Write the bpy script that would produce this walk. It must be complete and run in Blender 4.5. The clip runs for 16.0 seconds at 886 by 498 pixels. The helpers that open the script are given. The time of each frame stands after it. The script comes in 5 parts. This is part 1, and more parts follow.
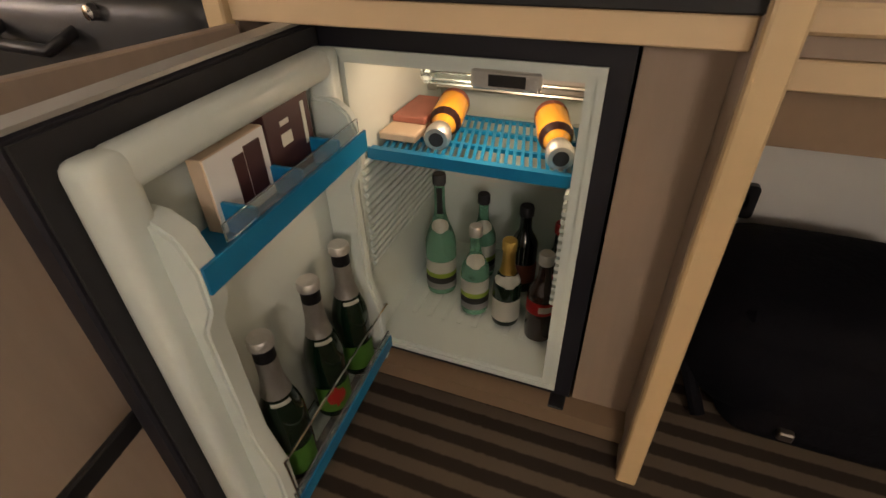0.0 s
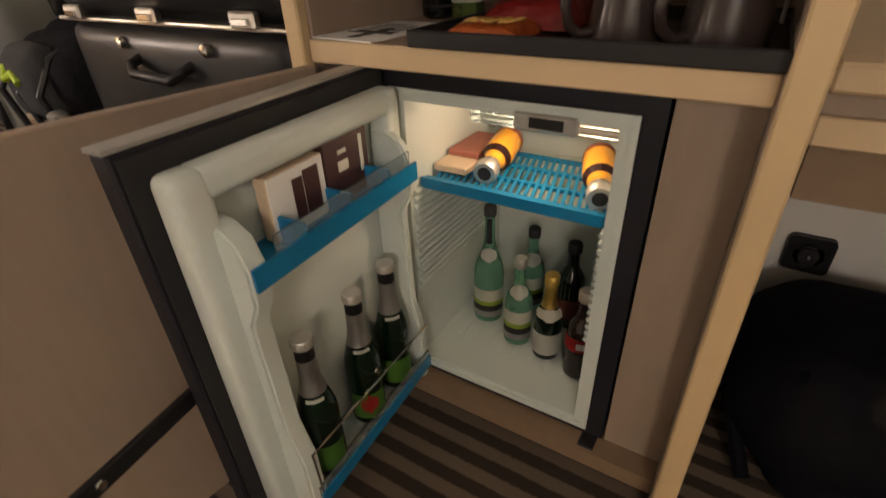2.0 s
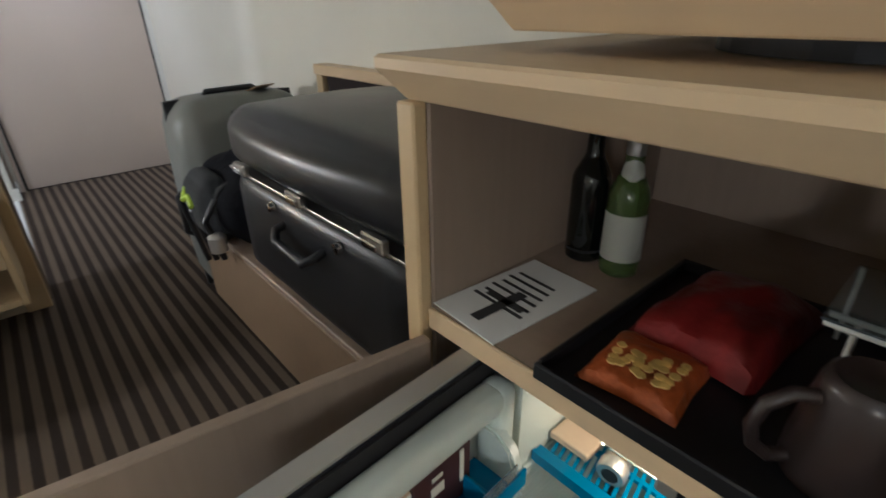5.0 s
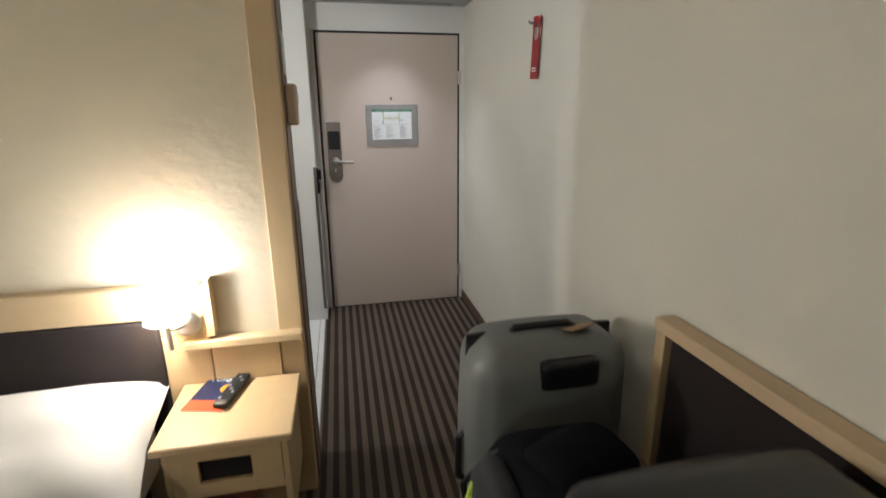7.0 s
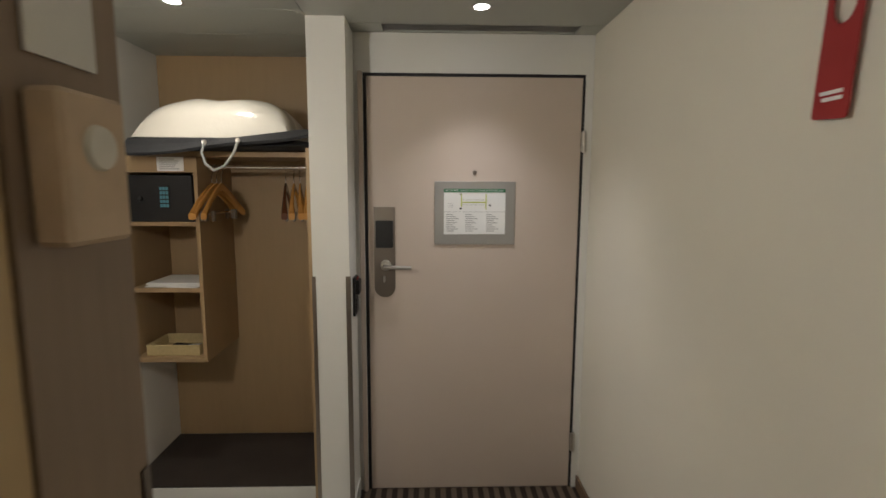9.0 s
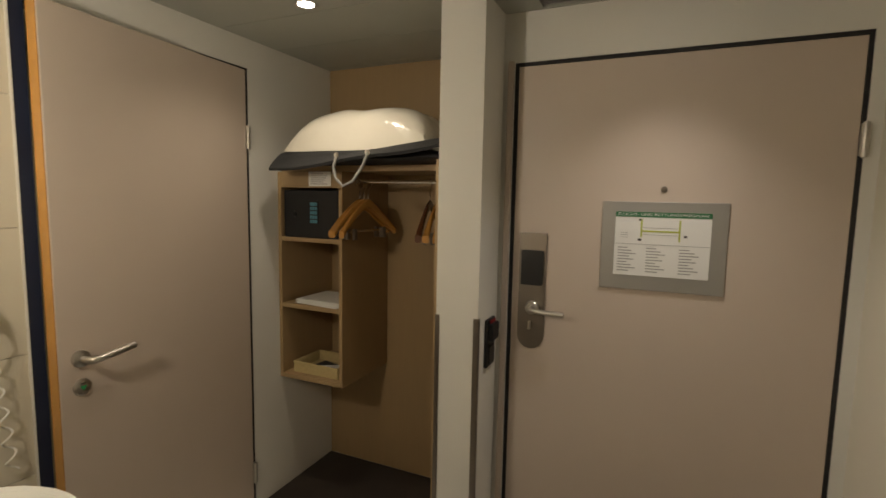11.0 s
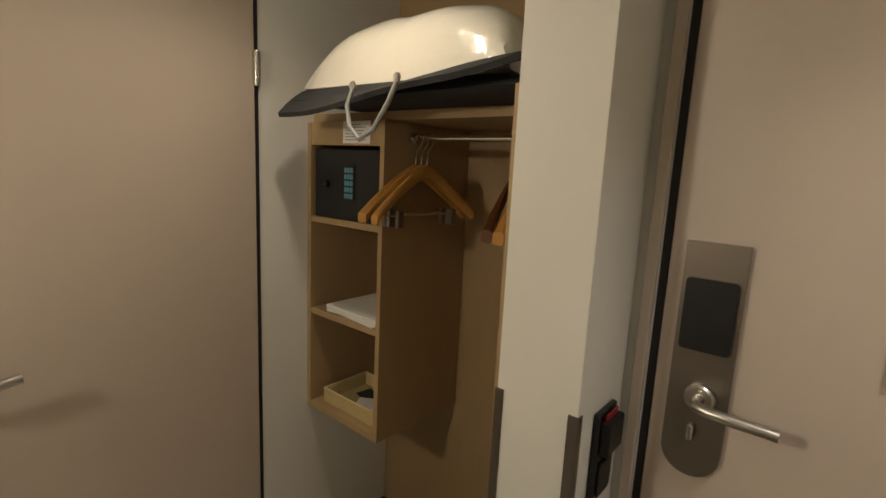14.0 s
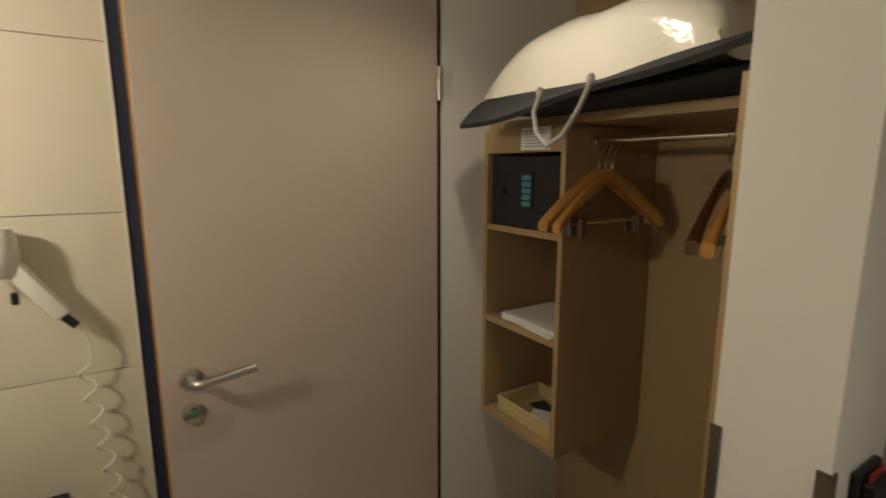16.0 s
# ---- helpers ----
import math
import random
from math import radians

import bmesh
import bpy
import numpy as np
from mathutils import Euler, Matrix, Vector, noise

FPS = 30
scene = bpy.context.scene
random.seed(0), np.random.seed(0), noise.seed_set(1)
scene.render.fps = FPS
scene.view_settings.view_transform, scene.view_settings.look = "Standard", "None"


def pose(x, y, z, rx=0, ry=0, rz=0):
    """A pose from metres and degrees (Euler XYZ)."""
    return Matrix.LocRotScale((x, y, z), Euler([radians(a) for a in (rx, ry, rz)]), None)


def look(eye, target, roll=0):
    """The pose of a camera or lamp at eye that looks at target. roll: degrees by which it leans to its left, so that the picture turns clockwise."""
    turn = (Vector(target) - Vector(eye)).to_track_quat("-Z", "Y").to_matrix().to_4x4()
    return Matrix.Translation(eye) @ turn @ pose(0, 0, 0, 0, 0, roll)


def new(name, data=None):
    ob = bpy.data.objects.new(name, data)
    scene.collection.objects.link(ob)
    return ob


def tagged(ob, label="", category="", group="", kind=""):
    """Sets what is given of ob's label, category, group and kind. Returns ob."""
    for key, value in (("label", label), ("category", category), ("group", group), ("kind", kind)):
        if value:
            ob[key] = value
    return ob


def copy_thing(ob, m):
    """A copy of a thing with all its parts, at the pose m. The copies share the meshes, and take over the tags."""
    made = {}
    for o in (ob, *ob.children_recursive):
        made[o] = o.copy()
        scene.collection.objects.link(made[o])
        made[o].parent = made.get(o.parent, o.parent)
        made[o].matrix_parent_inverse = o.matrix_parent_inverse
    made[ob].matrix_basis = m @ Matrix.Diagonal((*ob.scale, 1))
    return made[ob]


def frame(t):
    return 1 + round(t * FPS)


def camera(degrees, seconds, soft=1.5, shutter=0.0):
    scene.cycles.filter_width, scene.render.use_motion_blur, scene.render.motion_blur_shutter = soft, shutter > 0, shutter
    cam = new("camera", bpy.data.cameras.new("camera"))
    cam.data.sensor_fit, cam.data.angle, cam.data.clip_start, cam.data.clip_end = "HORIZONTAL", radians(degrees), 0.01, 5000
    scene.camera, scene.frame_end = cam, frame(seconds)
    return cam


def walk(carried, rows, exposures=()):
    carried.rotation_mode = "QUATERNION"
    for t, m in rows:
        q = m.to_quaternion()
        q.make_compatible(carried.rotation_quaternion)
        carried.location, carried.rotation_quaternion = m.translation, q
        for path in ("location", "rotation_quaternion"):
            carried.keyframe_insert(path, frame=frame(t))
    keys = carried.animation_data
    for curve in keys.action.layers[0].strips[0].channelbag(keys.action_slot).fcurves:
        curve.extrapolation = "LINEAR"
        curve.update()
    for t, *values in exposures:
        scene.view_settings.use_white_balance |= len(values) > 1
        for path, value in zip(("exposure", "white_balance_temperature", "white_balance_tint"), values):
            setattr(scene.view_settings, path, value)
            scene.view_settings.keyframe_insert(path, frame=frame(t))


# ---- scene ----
cam = camera(84.4, 16.0, shutter=0.35)
PATH = [
    (0, (-1.24, -4.497, 0.837), (0.276, -3.888, -0.317), -1.4),
    (0.5, (-1.249, -4.578, 0.819), (0.253, -3.879, -0.301), -0.9),
    (1, (-1.273, -4.611, 0.80), (0.193, -3.817, -0.306), -1.3),
    (1.5, (-1.27, -4.599, 0.80), (0.166, -3.712, -0.275), -2.4),
    (2, (-1.252, -4.571, 0.859), (0.185, -3.654, -0.188), -2.2),
    (2.5, (-1.217, -4.495, 0.947), (0.244, -3.6, -0.086), -2.0),
    (3, (-1.166, -4.457, 1.043), (0.352, -3.626, 0.039), -1.0),
    (5.5, (-1.028, -4.384, 1.183), (-0.078, -2.828, 0.361), -0.6),
    (6, (-1.063, -4.273, 1.334), (-0.404, -2.538, 0.588), -0.4),
    (6.5, (-1.018, -4.032, 1.48), (-0.583, -2.2, 0.807), -0.8),
    (7, (-0.941, -3.724, 1.525), (-0.551, -1.843, 0.971), -0.4),
    (7.5, (-0.885, -3.383, 1.537), (-0.543, -1.462, 1.095), -0.2),
    (8, (-0.882, -3.02, 1.519), (-0.561, -1.078, 1.164), -0.2),
    (10.5, (-0.553, -1.779, 1.546), (-1.183, 0.109, 1.348), 1.2),
    (11, (-0.55, -1.777, 1.552), (-1.36, 0.041, 1.346), 1.1),
    (11.5, (-0.553, -1.778, 1.548), (-1.477, -0.016, 1.347), 1.3),
    (12, (-0.568, -1.717, 1.547), (-1.566, 0.002, 1.321), 1.8),
    (12.5, (-0.622, -1.534, 1.532), (-1.686, 0.143, 1.299), 2.4),
    (13, (-0.684, -1.305, 1.544), (-1.806, 0.332, 1.296), 3.0),
    (13.5, (-0.752, -1.105, 1.534), (-1.921, 0.492, 1.247), 2.8),
    (14, (-0.813, -0.949, 1.54), (-2.064, 0.576, 1.208), 2.8),
    (14.5, (-0.85, -0.906, 1.535), (-2.168, 0.557, 1.183), 1.9),
    (15, (-0.881, -0.894, 1.533), (-2.262, 0.505, 1.164), 1.2),
    (15.5, (-0.879, -0.93, 1.54), (-2.365, 0.359, 1.183), 0.8),
    (16, (-0.883, -0.976, 1.552), (-2.55, 0.076, 1.214), -0.0),
]
EXPOSURES = [(0, 1.28, 5950, 25), (2, 1.28, 5950, 25), (3.2, 1.28, 5950, 23), (5.3, 1.22, 4700, 12), (6.5, 0.98, 5100, 12), (8.2, 0.85, 5200, 12), (10.3, 0.2, 6700, 11), (12.5, 0.25, 6700, 11), (14, 0.38, 6700, 11), (16, 0.2, 6600, 10)]
walk(cam, [(t, look(eye, target, roll)) for t, eye, target, roll in PATH], EXPOSURES)

# ---- light and exposure ----
world = bpy.data.worlds.new("night")
world.use_nodes = True
world.node_tree.nodes["Background"].inputs[0].default_value = (0.02, 0.025, 0.04, 1)
world.node_tree.nodes["Background"].inputs[1].default_value = 0.05
scene.world = world


def lamp(name, kind, place, power, colour, size=0.03, target=None, angle=None):
    data = bpy.data.lights.new(name, kind)
    data.energy, data.color = power, colour
    if kind == "AREA":
        data.size = size
    else:
        data.shadow_soft_size = size
    if angle:
        data.spot_size, data.spot_blend = radians(angle), 1.0
    ob = new(name, data)
    ob.matrix_basis = look(place, target) if target else pose(*place)
    return ob


WARM = (1.0, 0.86, 0.66)
COOL = (1.0, 0.93, 0.84)
lamp("corridor_spot_light", "SPOT", (-0.56, -0.33, 2.205), 18, COOL, 0.05, (-0.56, -0.36, 0), 96)
lamp("niche_spot_light", "SPOT", (-1.735, -0.34, 2.205), 10, WARM, 0.03, (-1.72, -0.36, 0), 135)
lamp("mirror_lamp_light", "POINT", (-1.66, -1.698, 1.80), 14, (1.0, 0.90, 0.76), 0.05)
lamp("bedside_bulb", "POINT", (-1.543, -2.061, 0.93), 6.2, WARM, 0.035)
# assumed lamp on the bed's unseen far side, added for light from the west
lamp("far_bedside_bulb", "POINT", (-3.343, -2.061, 0.93), 3.5, WARM, 0.035)
lamp("fridge_bulb", "POINT", (-0.535, -4.29, 0.628), 0.46, (1.0, 0.70, 0.38), 0.02)
# invented fill light behind the viewpoint, brightens the cabinet and desk wall
lamp("floor_lamp_bulb", "POINT", (-2.75, -5.25, 1.30), 1.8, WARM, 0.06)
lamp("toilet_spot_light", "SPOT", (-2.75, -0.55, 2.19), 5, (1.0, 0.8, 0.5), 0.03, (-2.75, -0.55, 0), 140)


# ---- materials ----
def material(name, colour, rough=0.6, metal=0.0, vary=0.08, scale=6.0, fine=0.0, fine_scale=120.0, bump=0.0, bump_scale=80.0, stretch=(1, 1, 1), glass=0.0, ior=1.45, coat=0.0, rvary=0.0, spec=0.5):
    m = bpy.data.materials.new(name)
    m.use_nodes = True
    n, l = m.node_tree.nodes, m.node_tree.links
    b = n["Principled BSDF"]
    b.inputs["Roughness"].default_value, b.inputs["Metallic"].default_value = rough, metal
    b.inputs["IOR"].default_value = ior
    b.inputs["Transmission Weight"].default_value = glass
    b.inputs["Coat Weight"].default_value = coat
    b.inputs["Specular IOR Level"].default_value = spec
    co = n.new("ShaderNodeTexCoord")
    mp = n.new("ShaderNodeMapping")
    mp.inputs["Scale"].default_value = stretch
    l.new(co.outputs["Object"], mp.inputs[0])

    def noise_node(s, detail=4):
        t = n.new("ShaderNodeTexNoise")
        t.inputs["Scale"].default_value, t.inputs["Detail"].default_value = s, detail
        l.new(mp.outputs[0], t.inputs["Vector"])
        return t
    big, small = noise_node(scale), noise_node(fine_scale, 2)
    info = n.new("ShaderNodeObjectInfo")
    add = n.new("ShaderNodeMath"); add.operation = "MULTIPLY_ADD"
    l.new(small.outputs[0], add.inputs[0]); add.inputs[1].default_value = fine
    l.new(big.outputs[0], add.inputs[2])
    rnd = n.new("ShaderNodeMath"); rnd.operation = "MULTIPLY_ADD"
    l.new(info.outputs["Random"], rnd.inputs[0]); rnd.inputs[1].default_value = 0.25
    l.new(add.outputs[0], rnd.inputs[2])
    ramp = n.new("ShaderNodeMapRange")
    ramp.inputs[1].default_value, ramp.inputs[2].default_value = 0.3, 0.75 + fine + 0.2
    ramp.inputs[3].default_value, ramp.inputs[4].default_value = 1 - vary, 1 + vary
    l.new(rnd.outputs[0], ramp.inputs[0])
    mul = n.new("ShaderNodeMix"); mul.data_type = "RGBA"; mul.blend_type = "MULTIPLY"
    mul.inputs[0].default_value = 1
    mul.inputs[6].default_value = (*colour, 1)
    l.new(ramp.outputs[0], mul.inputs[7])
    l.new(mul.outputs[2], b.inputs["Base Color"])
    if rvary:
        rr = n.new("ShaderNodeMapRange")
        rr.inputs[3].default_value, rr.inputs[4].default_value = rough - rvary, rough + rvary
        l.new(big.outputs[0], rr.inputs[0])
        l.new(rr.outputs[0], b.inputs["Roughness"])
    if bump:
        bt = noise_node(bump_scale, 5)
        bn = n.new("ShaderNodeBump")
        bn.inputs["Strength"].default_value, bn.inputs["Distance"].default_value = bump, 0.01
        l.new(bt.outputs[0], bn.inputs["Height"])
        l.new(bn.outputs[0], b.inputs["Normal"])
    return m


def carpet_material():
    m = material("striped_carpet", (0.1, 0.09, 0.08), 0.95, 0, 0.3, 3.0, 0.9, 500, 0.7, 600)
    n, l = m.node_tree.nodes, m.node_tree.links
    b = n["Principled BSDF"]
    b.inputs["Specular IOR Level"].default_value = 0.1
    co = n.new("ShaderNodeTexCoord")
    sep = n.new("ShaderNodeSeparateXYZ")
    wob = n.new("ShaderNodeTexNoise"); wob.inputs["Scale"].default_value = 90
    l.new(co.outputs["Object"], wob.inputs["Vector"])
    l.new(co.outputs["Object"], sep.inputs[0])
    mix = n.new("ShaderNodeMath"); mix.operation = "MULTIPLY_ADD"
    l.new(wob.outputs[0], mix.inputs[0]); mix.inputs[1].default_value = 0.006
    l.new(sep.outputs[0], mix.inputs[2])
    sc = n.new("ShaderNodeMath"); sc.operation = "MULTIPLY"; sc.inputs[1].default_value = 2 * math.pi / STRIPE
    l.new(mix.outputs[0], sc.inputs[0])
    sn = n.new("ShaderNodeMath"); sn.operation = "SINE"
    l.new(sc.outputs[0], sn.inputs[0])
    rg = n.new("ShaderNodeMapRange")
    rg.inputs[1].default_value, rg.inputs[2].default_value = -0.25, 0.25
    l.new(sn.outputs[0], rg.inputs[0])
    col = n.new("ShaderNodeMix"); col.data_type = "RGBA"
    col.inputs[6].default_value, col.inputs[7].default_value = (0.049, 0.037, 0.029, 1), (0.160, 0.123, 0.088, 1)
    l.new(rg.outputs[0], col.inputs[0])
    old = b.inputs["Base Color"].links[0].from_node
    old.inputs[6].default_value = (1, 1, 1, 1)
    l.new(col.outputs[2], old.inputs[6])
    return m


STRIPE = 0.054
CARPET = carpet_material()
DARK_CARPET = material("dark_carpet", (0.045, 0.035, 0.028), 0.95, 0, 0.3, 8, 0.6, 300, 0.5, 500)
WHITE_WALL = material("white_wall_paint", (0.74, 0.73, 0.69), 0.75, 0, 0.03, 2, 0.1, 150, 0.03, 90)
CREAM_WALL = material("cream_wall_paint", (0.71, 0.675, 0.58), 0.8, 0, 0.04, 2, 0.1, 150, 0.10, 140)
PLASTER = material("trowelled_plaster", (0.68, 0.60, 0.44), 0.75, 0, 0.06, 3, 0.1, 60, 0.4, 13, (1.0, 1, 1.7))
plaster_nodes, plaster_links = PLASTER.node_tree.nodes, PLASTER.node_tree.links
relief = plaster_nodes["Bump"]
patch = plaster_nodes.new("ShaderNodeTexNoise")
patch.inputs["Scale"].default_value, patch.inputs["Detail"].default_value = 1.7, 3
plaster_links.new(plaster_nodes["Texture Coordinate"].outputs["Object"], patch.inputs["Vector"])
patch_edge = plaster_nodes.new("ShaderNodeMapRange")
patch_edge.inputs[1].default_value, patch_edge.inputs[2].default_value = 0.47, 0.62
patch_edge.inputs[3].default_value, patch_edge.inputs[4].default_value = 0.08, 1.0
plaster_links.new(patch.outputs[0], patch_edge.inputs[0])
patch_mul = plaster_nodes.new("ShaderNodeMath"); patch_mul.operation = "MULTIPLY"
plaster_links.new(relief.inputs["Height"].links[0].from_socket, patch_mul.inputs[0])
plaster_links.new(patch_edge.outputs[0], patch_mul.inputs[1])
plaster_links.new(patch_mul.outputs[0], relief.inputs["Height"])
CEILING = material("grey_metal_ceiling", (0.40, 0.41, 0.37), 0.45, 0.0, 0.03, 2)
GREIGE = material("greige_laminate", (0.56, 0.475, 0.405), 0.42, 0, 0.03, 3, 0.25, 260, 0.02, 300, (1, 1, 0.15), rvary=0.05)
WOOD = material("light_maple", (0.58, 0.43, 0.235), 0.45, 0, 0.13, 4, 0.5, 40, 0.04, 60, (1, 1, 0.12), coat=0.1)
WOOD_Y = material("light_maple_long", (0.60, 0.45, 0.27), 0.45, 0, 0.13, 4, 0.5, 40, 0.04, 60, (1, 0.12, 1), coat=0.1)
WOOD_X = material("light_maple_cross", (0.62, 0.47, 0.27), 0.45, 0, 0.13, 4, 0.5, 40, 0.04, 60, (0.12, 1, 1), coat=0.1)
CAB_WOOD = material("grey_beige_laminate", (0.31, 0.235, 0.175), 0.5, 0, 0.22, 4, 0.5, 60, 0.03, 80, (1, 1, 0.1))
CLOSET_WOOD = material("oak_laminate", (0.36, 0.25, 0.13), 0.5, 0, 0.13, 4, 0.5, 50, 0.03, 80, (1, 1, 0.1))
PLYWOOD = material("brown_board", (0.22, 0.15, 0.09), 0.6, 0, 0.12, 5, 0.5, 60, 0.04, 80, (0.2, 1, 1))
TILE = material("white_glazed_tile", (0.76, 0.76, 0.72), 0.22, 0, 0.03, 2, rvary=0.06)
WALL_TILE = material("ivory_wall_tile", (0.66, 0.61, 0.49), 0.35, 0, 0.04, 3, 0.15, 60, 0.03, 40, rvary=0.06)
GROUT = material("grey_grout", (0.33, 0.31, 0.27), 0.9, 0, 0.1, 20)
BLACK = material("black_plastic", (0.012, 0.012, 0.013), 0.4, 0, 0.2, 20, rvary=0.08)
NAVY = material("dark_blue_frame", (0.018, 0.024, 0.05), 0.5, 0, 0.15, 8)
FRIDGE_DARK = material("fridge_charcoal", (0.011, 0.011, 0.016), 0.5, 0, 0.15, 8)
GASKET = material("dark_rubber", (0.02, 0.019, 0.02), 0.7, 0, 0.2, 20)
STEEL = material("brushed_steel", (0.56, 0.54, 0.5), 0.32, 1, 0.06, 6, 0.3, 300, 0.02, 300, (1, 1, 8), rvary=0.06)
DARK_STEEL = material("bronzed_steel", (0.24, 0.21, 0.18), 0.38, 0.9, 0.08, 6, 0.3, 300, rvary=0.06)
CHROME = material("chrome", (0.75, 0.74, 0.72), 0.12, 1, 0.03, 10)
ALU = material("anodised_aluminium", (0.42, 0.41, 0.39), 0.42, 0.6, 0.04, 6, 0.2, 300)
PAPER = material("white_paper", (0.78, 0.78, 0.76), 0.7, 0, 0.03, 10, 0.1, 200)
CREAM_PLASTIC = material("cream_liner_plastic", (0.60, 0.66, 0.62), 0.32, 0, 0.03, 6, rvary=0.06)
WHITE_PLASTIC = material("white_plastic", (0.76, 0.74, 0.68), 0.35, 0, 0.03, 6)
BLUE = material("blue_shelf_plastic", (0.006, 0.17, 0.36), 0.3, 0, 0.08, 8)
CLEAR = material("clear_plastic", (0.85, 0.93, 0.95), 0.08, 0, 0.02, 8, glass=0.92, ior=1.3)
GLASS = material("clear_glass", (0.97, 0.98, 0.97), 0.02, 0, 0.01, 8, glass=1.0, ior=1.45)
GREEN_GLASS = material("pale_green_bottle_glass", (0.30, 0.62, 0.44), 0.08, 0, 0.05, 8, glass=0.75, ior=1.33)
DARK_GLASS = material("dark_bottle_glass", (0.005, 0.006, 0.005), 0.1, 0, 0.1, 8, coat=0.4)
BEER_GLASS = material("deep_green_beer_glass", (0.003, 0.011, 0.005), 0.1, 0, 0.1, 8, coat=0.4)
WINE_GREEN = material("olive_bottle_glass", (0.10, 0.15, 0.04), 0.1, 0, 0.1, 8, glass=0.4, coat=0.3)
COLA = material("cola_brown_glass", (0.020, 0.010, 0.007), 0.1, 0, 0.1, 8, coat=0.4)
ORANGE = material("orange_juice_bottle", (0.80, 0.36, 0.02), 0.18, 0, 0.05, 8, coat=0.4)
GOLD = material("gold_foil", (0.72, 0.50, 0.12), 0.35, 0.8, 0.1, 40, 0.3, 200, 0.3, 150)
SILVER_FOIL = material("silver_foil", (0.62, 0.60, 0.57), 0.38, 0.8, 0.1, 40, 0.3, 200, 0.2, 150)
LIME = material("lime_label", (0.38, 0.52, 0.06), 0.5, 0, 0.1, 20)
GREEN_LABEL = material("green_label", (0.09, 0.24, 0.03), 0.5, 0, 0.1, 20)
LABEL = material("off_white_label", (0.68, 0.68, 0.60), 0.55, 0, 0.05, 30)
RED = material("red_print", (0.45, 0.02, 0.02), 0.5, 0, 0.1, 20)
RED_FOIL = material("red_snack_foil", (0.20, 0.016, 0.014), 0.28, 0.25, 0.5, 14, 0.3, 90, 0.4, 30)
SNACK = material("orange_snack_foil", (0.42, 0.10, 0.02), 0.3, 0.25, 0.5, 30, 0.4, 120, 0.4, 40)
PEANUT = material("peanut_print", (0.62, 0.40, 0.10), 0.45, 0, 0.4, 60)
CHOC = material("chocolate_box_brown", (0.055, 0.020, 0.020), 0.4, 0, 0.2, 10)
BEIGE_BOX = material("beige_card_box", (0.62, 0.48, 0.34), 0.55, 0, 0.15, 18)
ROSE_BOX = material("rose_card_box", (0.36, 0.13, 0.09), 0.5, 0, 0.3, 18)
MUG = material("brown_glazed_ceramic", (0.032, 0.022, 0.019), 0.3, 0, 0.1, 8, coat=0.3)
SUITCASE = material("dark_grey_hard_shell", (0.018, 0.0185, 0.0195), 0.31, 0, 0.15, 4, 0.2, 300, 0.06, 500, rvary=0.07)
SUITCASE_GREY = material("grey_green_hard_shell", (0.165, 0.17, 0.155), 0.42, 0, 0.1, 4, 0.2, 300, 0.05, 400)
NYLON = material("black_nylon", (0.005, 0.005, 0.007), 0.85, 0, 0.25, 12, 0.5, 400, 0.6, 24, spec=0.12)
FABRIC = material("dark_brown_fabric", (0.022, 0.015, 0.013), 0.9, 0, 0.2, 10, 0.5, 400, 0.3, 500)
LINEN = material("white_linen", (0.74, 0.71, 0.66), 0.85, 0, 0.03, 5, 0.1, 300, 0.14, 9)
PLASTIC_PILLOW = material("white_pillow_in_film", (0.78, 0.75, 0.66), 0.2, 0, 0.04, 5, 0, 100, 0.8, 9, coat=0.5)
FELT = material("charcoal_felt", (0.032, 0.033, 0.035), 0.9, 0, 0.2, 10, 0.5, 400, 0.4, 300)
GREY_CORD = material("grey_cord", (0.34, 0.34, 0.33), 0.6, 0, 0.1, 60)
HANGER = material("varnished_hanger_wood", (0.50, 0.25, 0.06), 0.25, 0, 0.15, 10, 0.4, 60, stretch=(1, 0.2, 1), coat=0.4)
HANGER_DARK = material("dark_varnished_wood", (0.10, 0.035, 0.015), 0.25, 0, 0.15, 10, coat=0.4)
WICKER = material("pale_wicker", (0.55, 0.44, 0.22), 0.7, 0, 0.2, 60, 0.4, 200, 0.5, 160)
DISPLAY = material("pale_blue_keypad", (0.10, 0.28, 0.36), 0.4, 0, 0.1, 20)
HEADER_GREEN = material("safety_green", (0.01, 0.14, 0.05), 0.5, 0, 0.05, 20)
ROUTE = material("route_yellow_green", (0.42, 0.46, 0.05), 0.5, 0, 0.05, 20)
INK = material("dark_ink", (0.04, 0.04, 0.04), 0.6, 0, 0.1, 20)
GREY_INK = material("grey_ink", (0.36, 0.36, 0.36), 0.6, 0, 0.1, 20)
TAG_RED = material("dark_red_tag", (0.30, 0.022, 0.022), 0.55, 0, 0.1, 12)
MAG_BLUE = material("navy_cover_print", (0.02, 0.03, 0.09), 0.3, 0, 0.3, 16)
MAG_RED = material("orange_red_cover_print", (0.62, 0.09, 0.03), 0.3, 0, 0.1, 16)
BASEBOARD = material("brown_baseboard", (0.12, 0.075, 0.045), 0.55, 0, 0.1, 6)
SCREEN = material("black_glossy_screen", (0.006, 0.006, 0.008), 0.22, 0, 0.1, 4, spec=0.2)
GREEN_EDGE = material("green_tinted_glass_plate", (0.015, 0.06, 0.035), 0.05, 0, 0.1, 4, coat=0.5)
BRASS_LABEL = material("tan_leather_tag", (0.33, 0.22, 0.11), 0.6, 0, 0.1, 20)
NEON = material("neon_yellow_ribbon", (0.45, 0.62, 0.03), 0.6, 0, 0.1, 20)


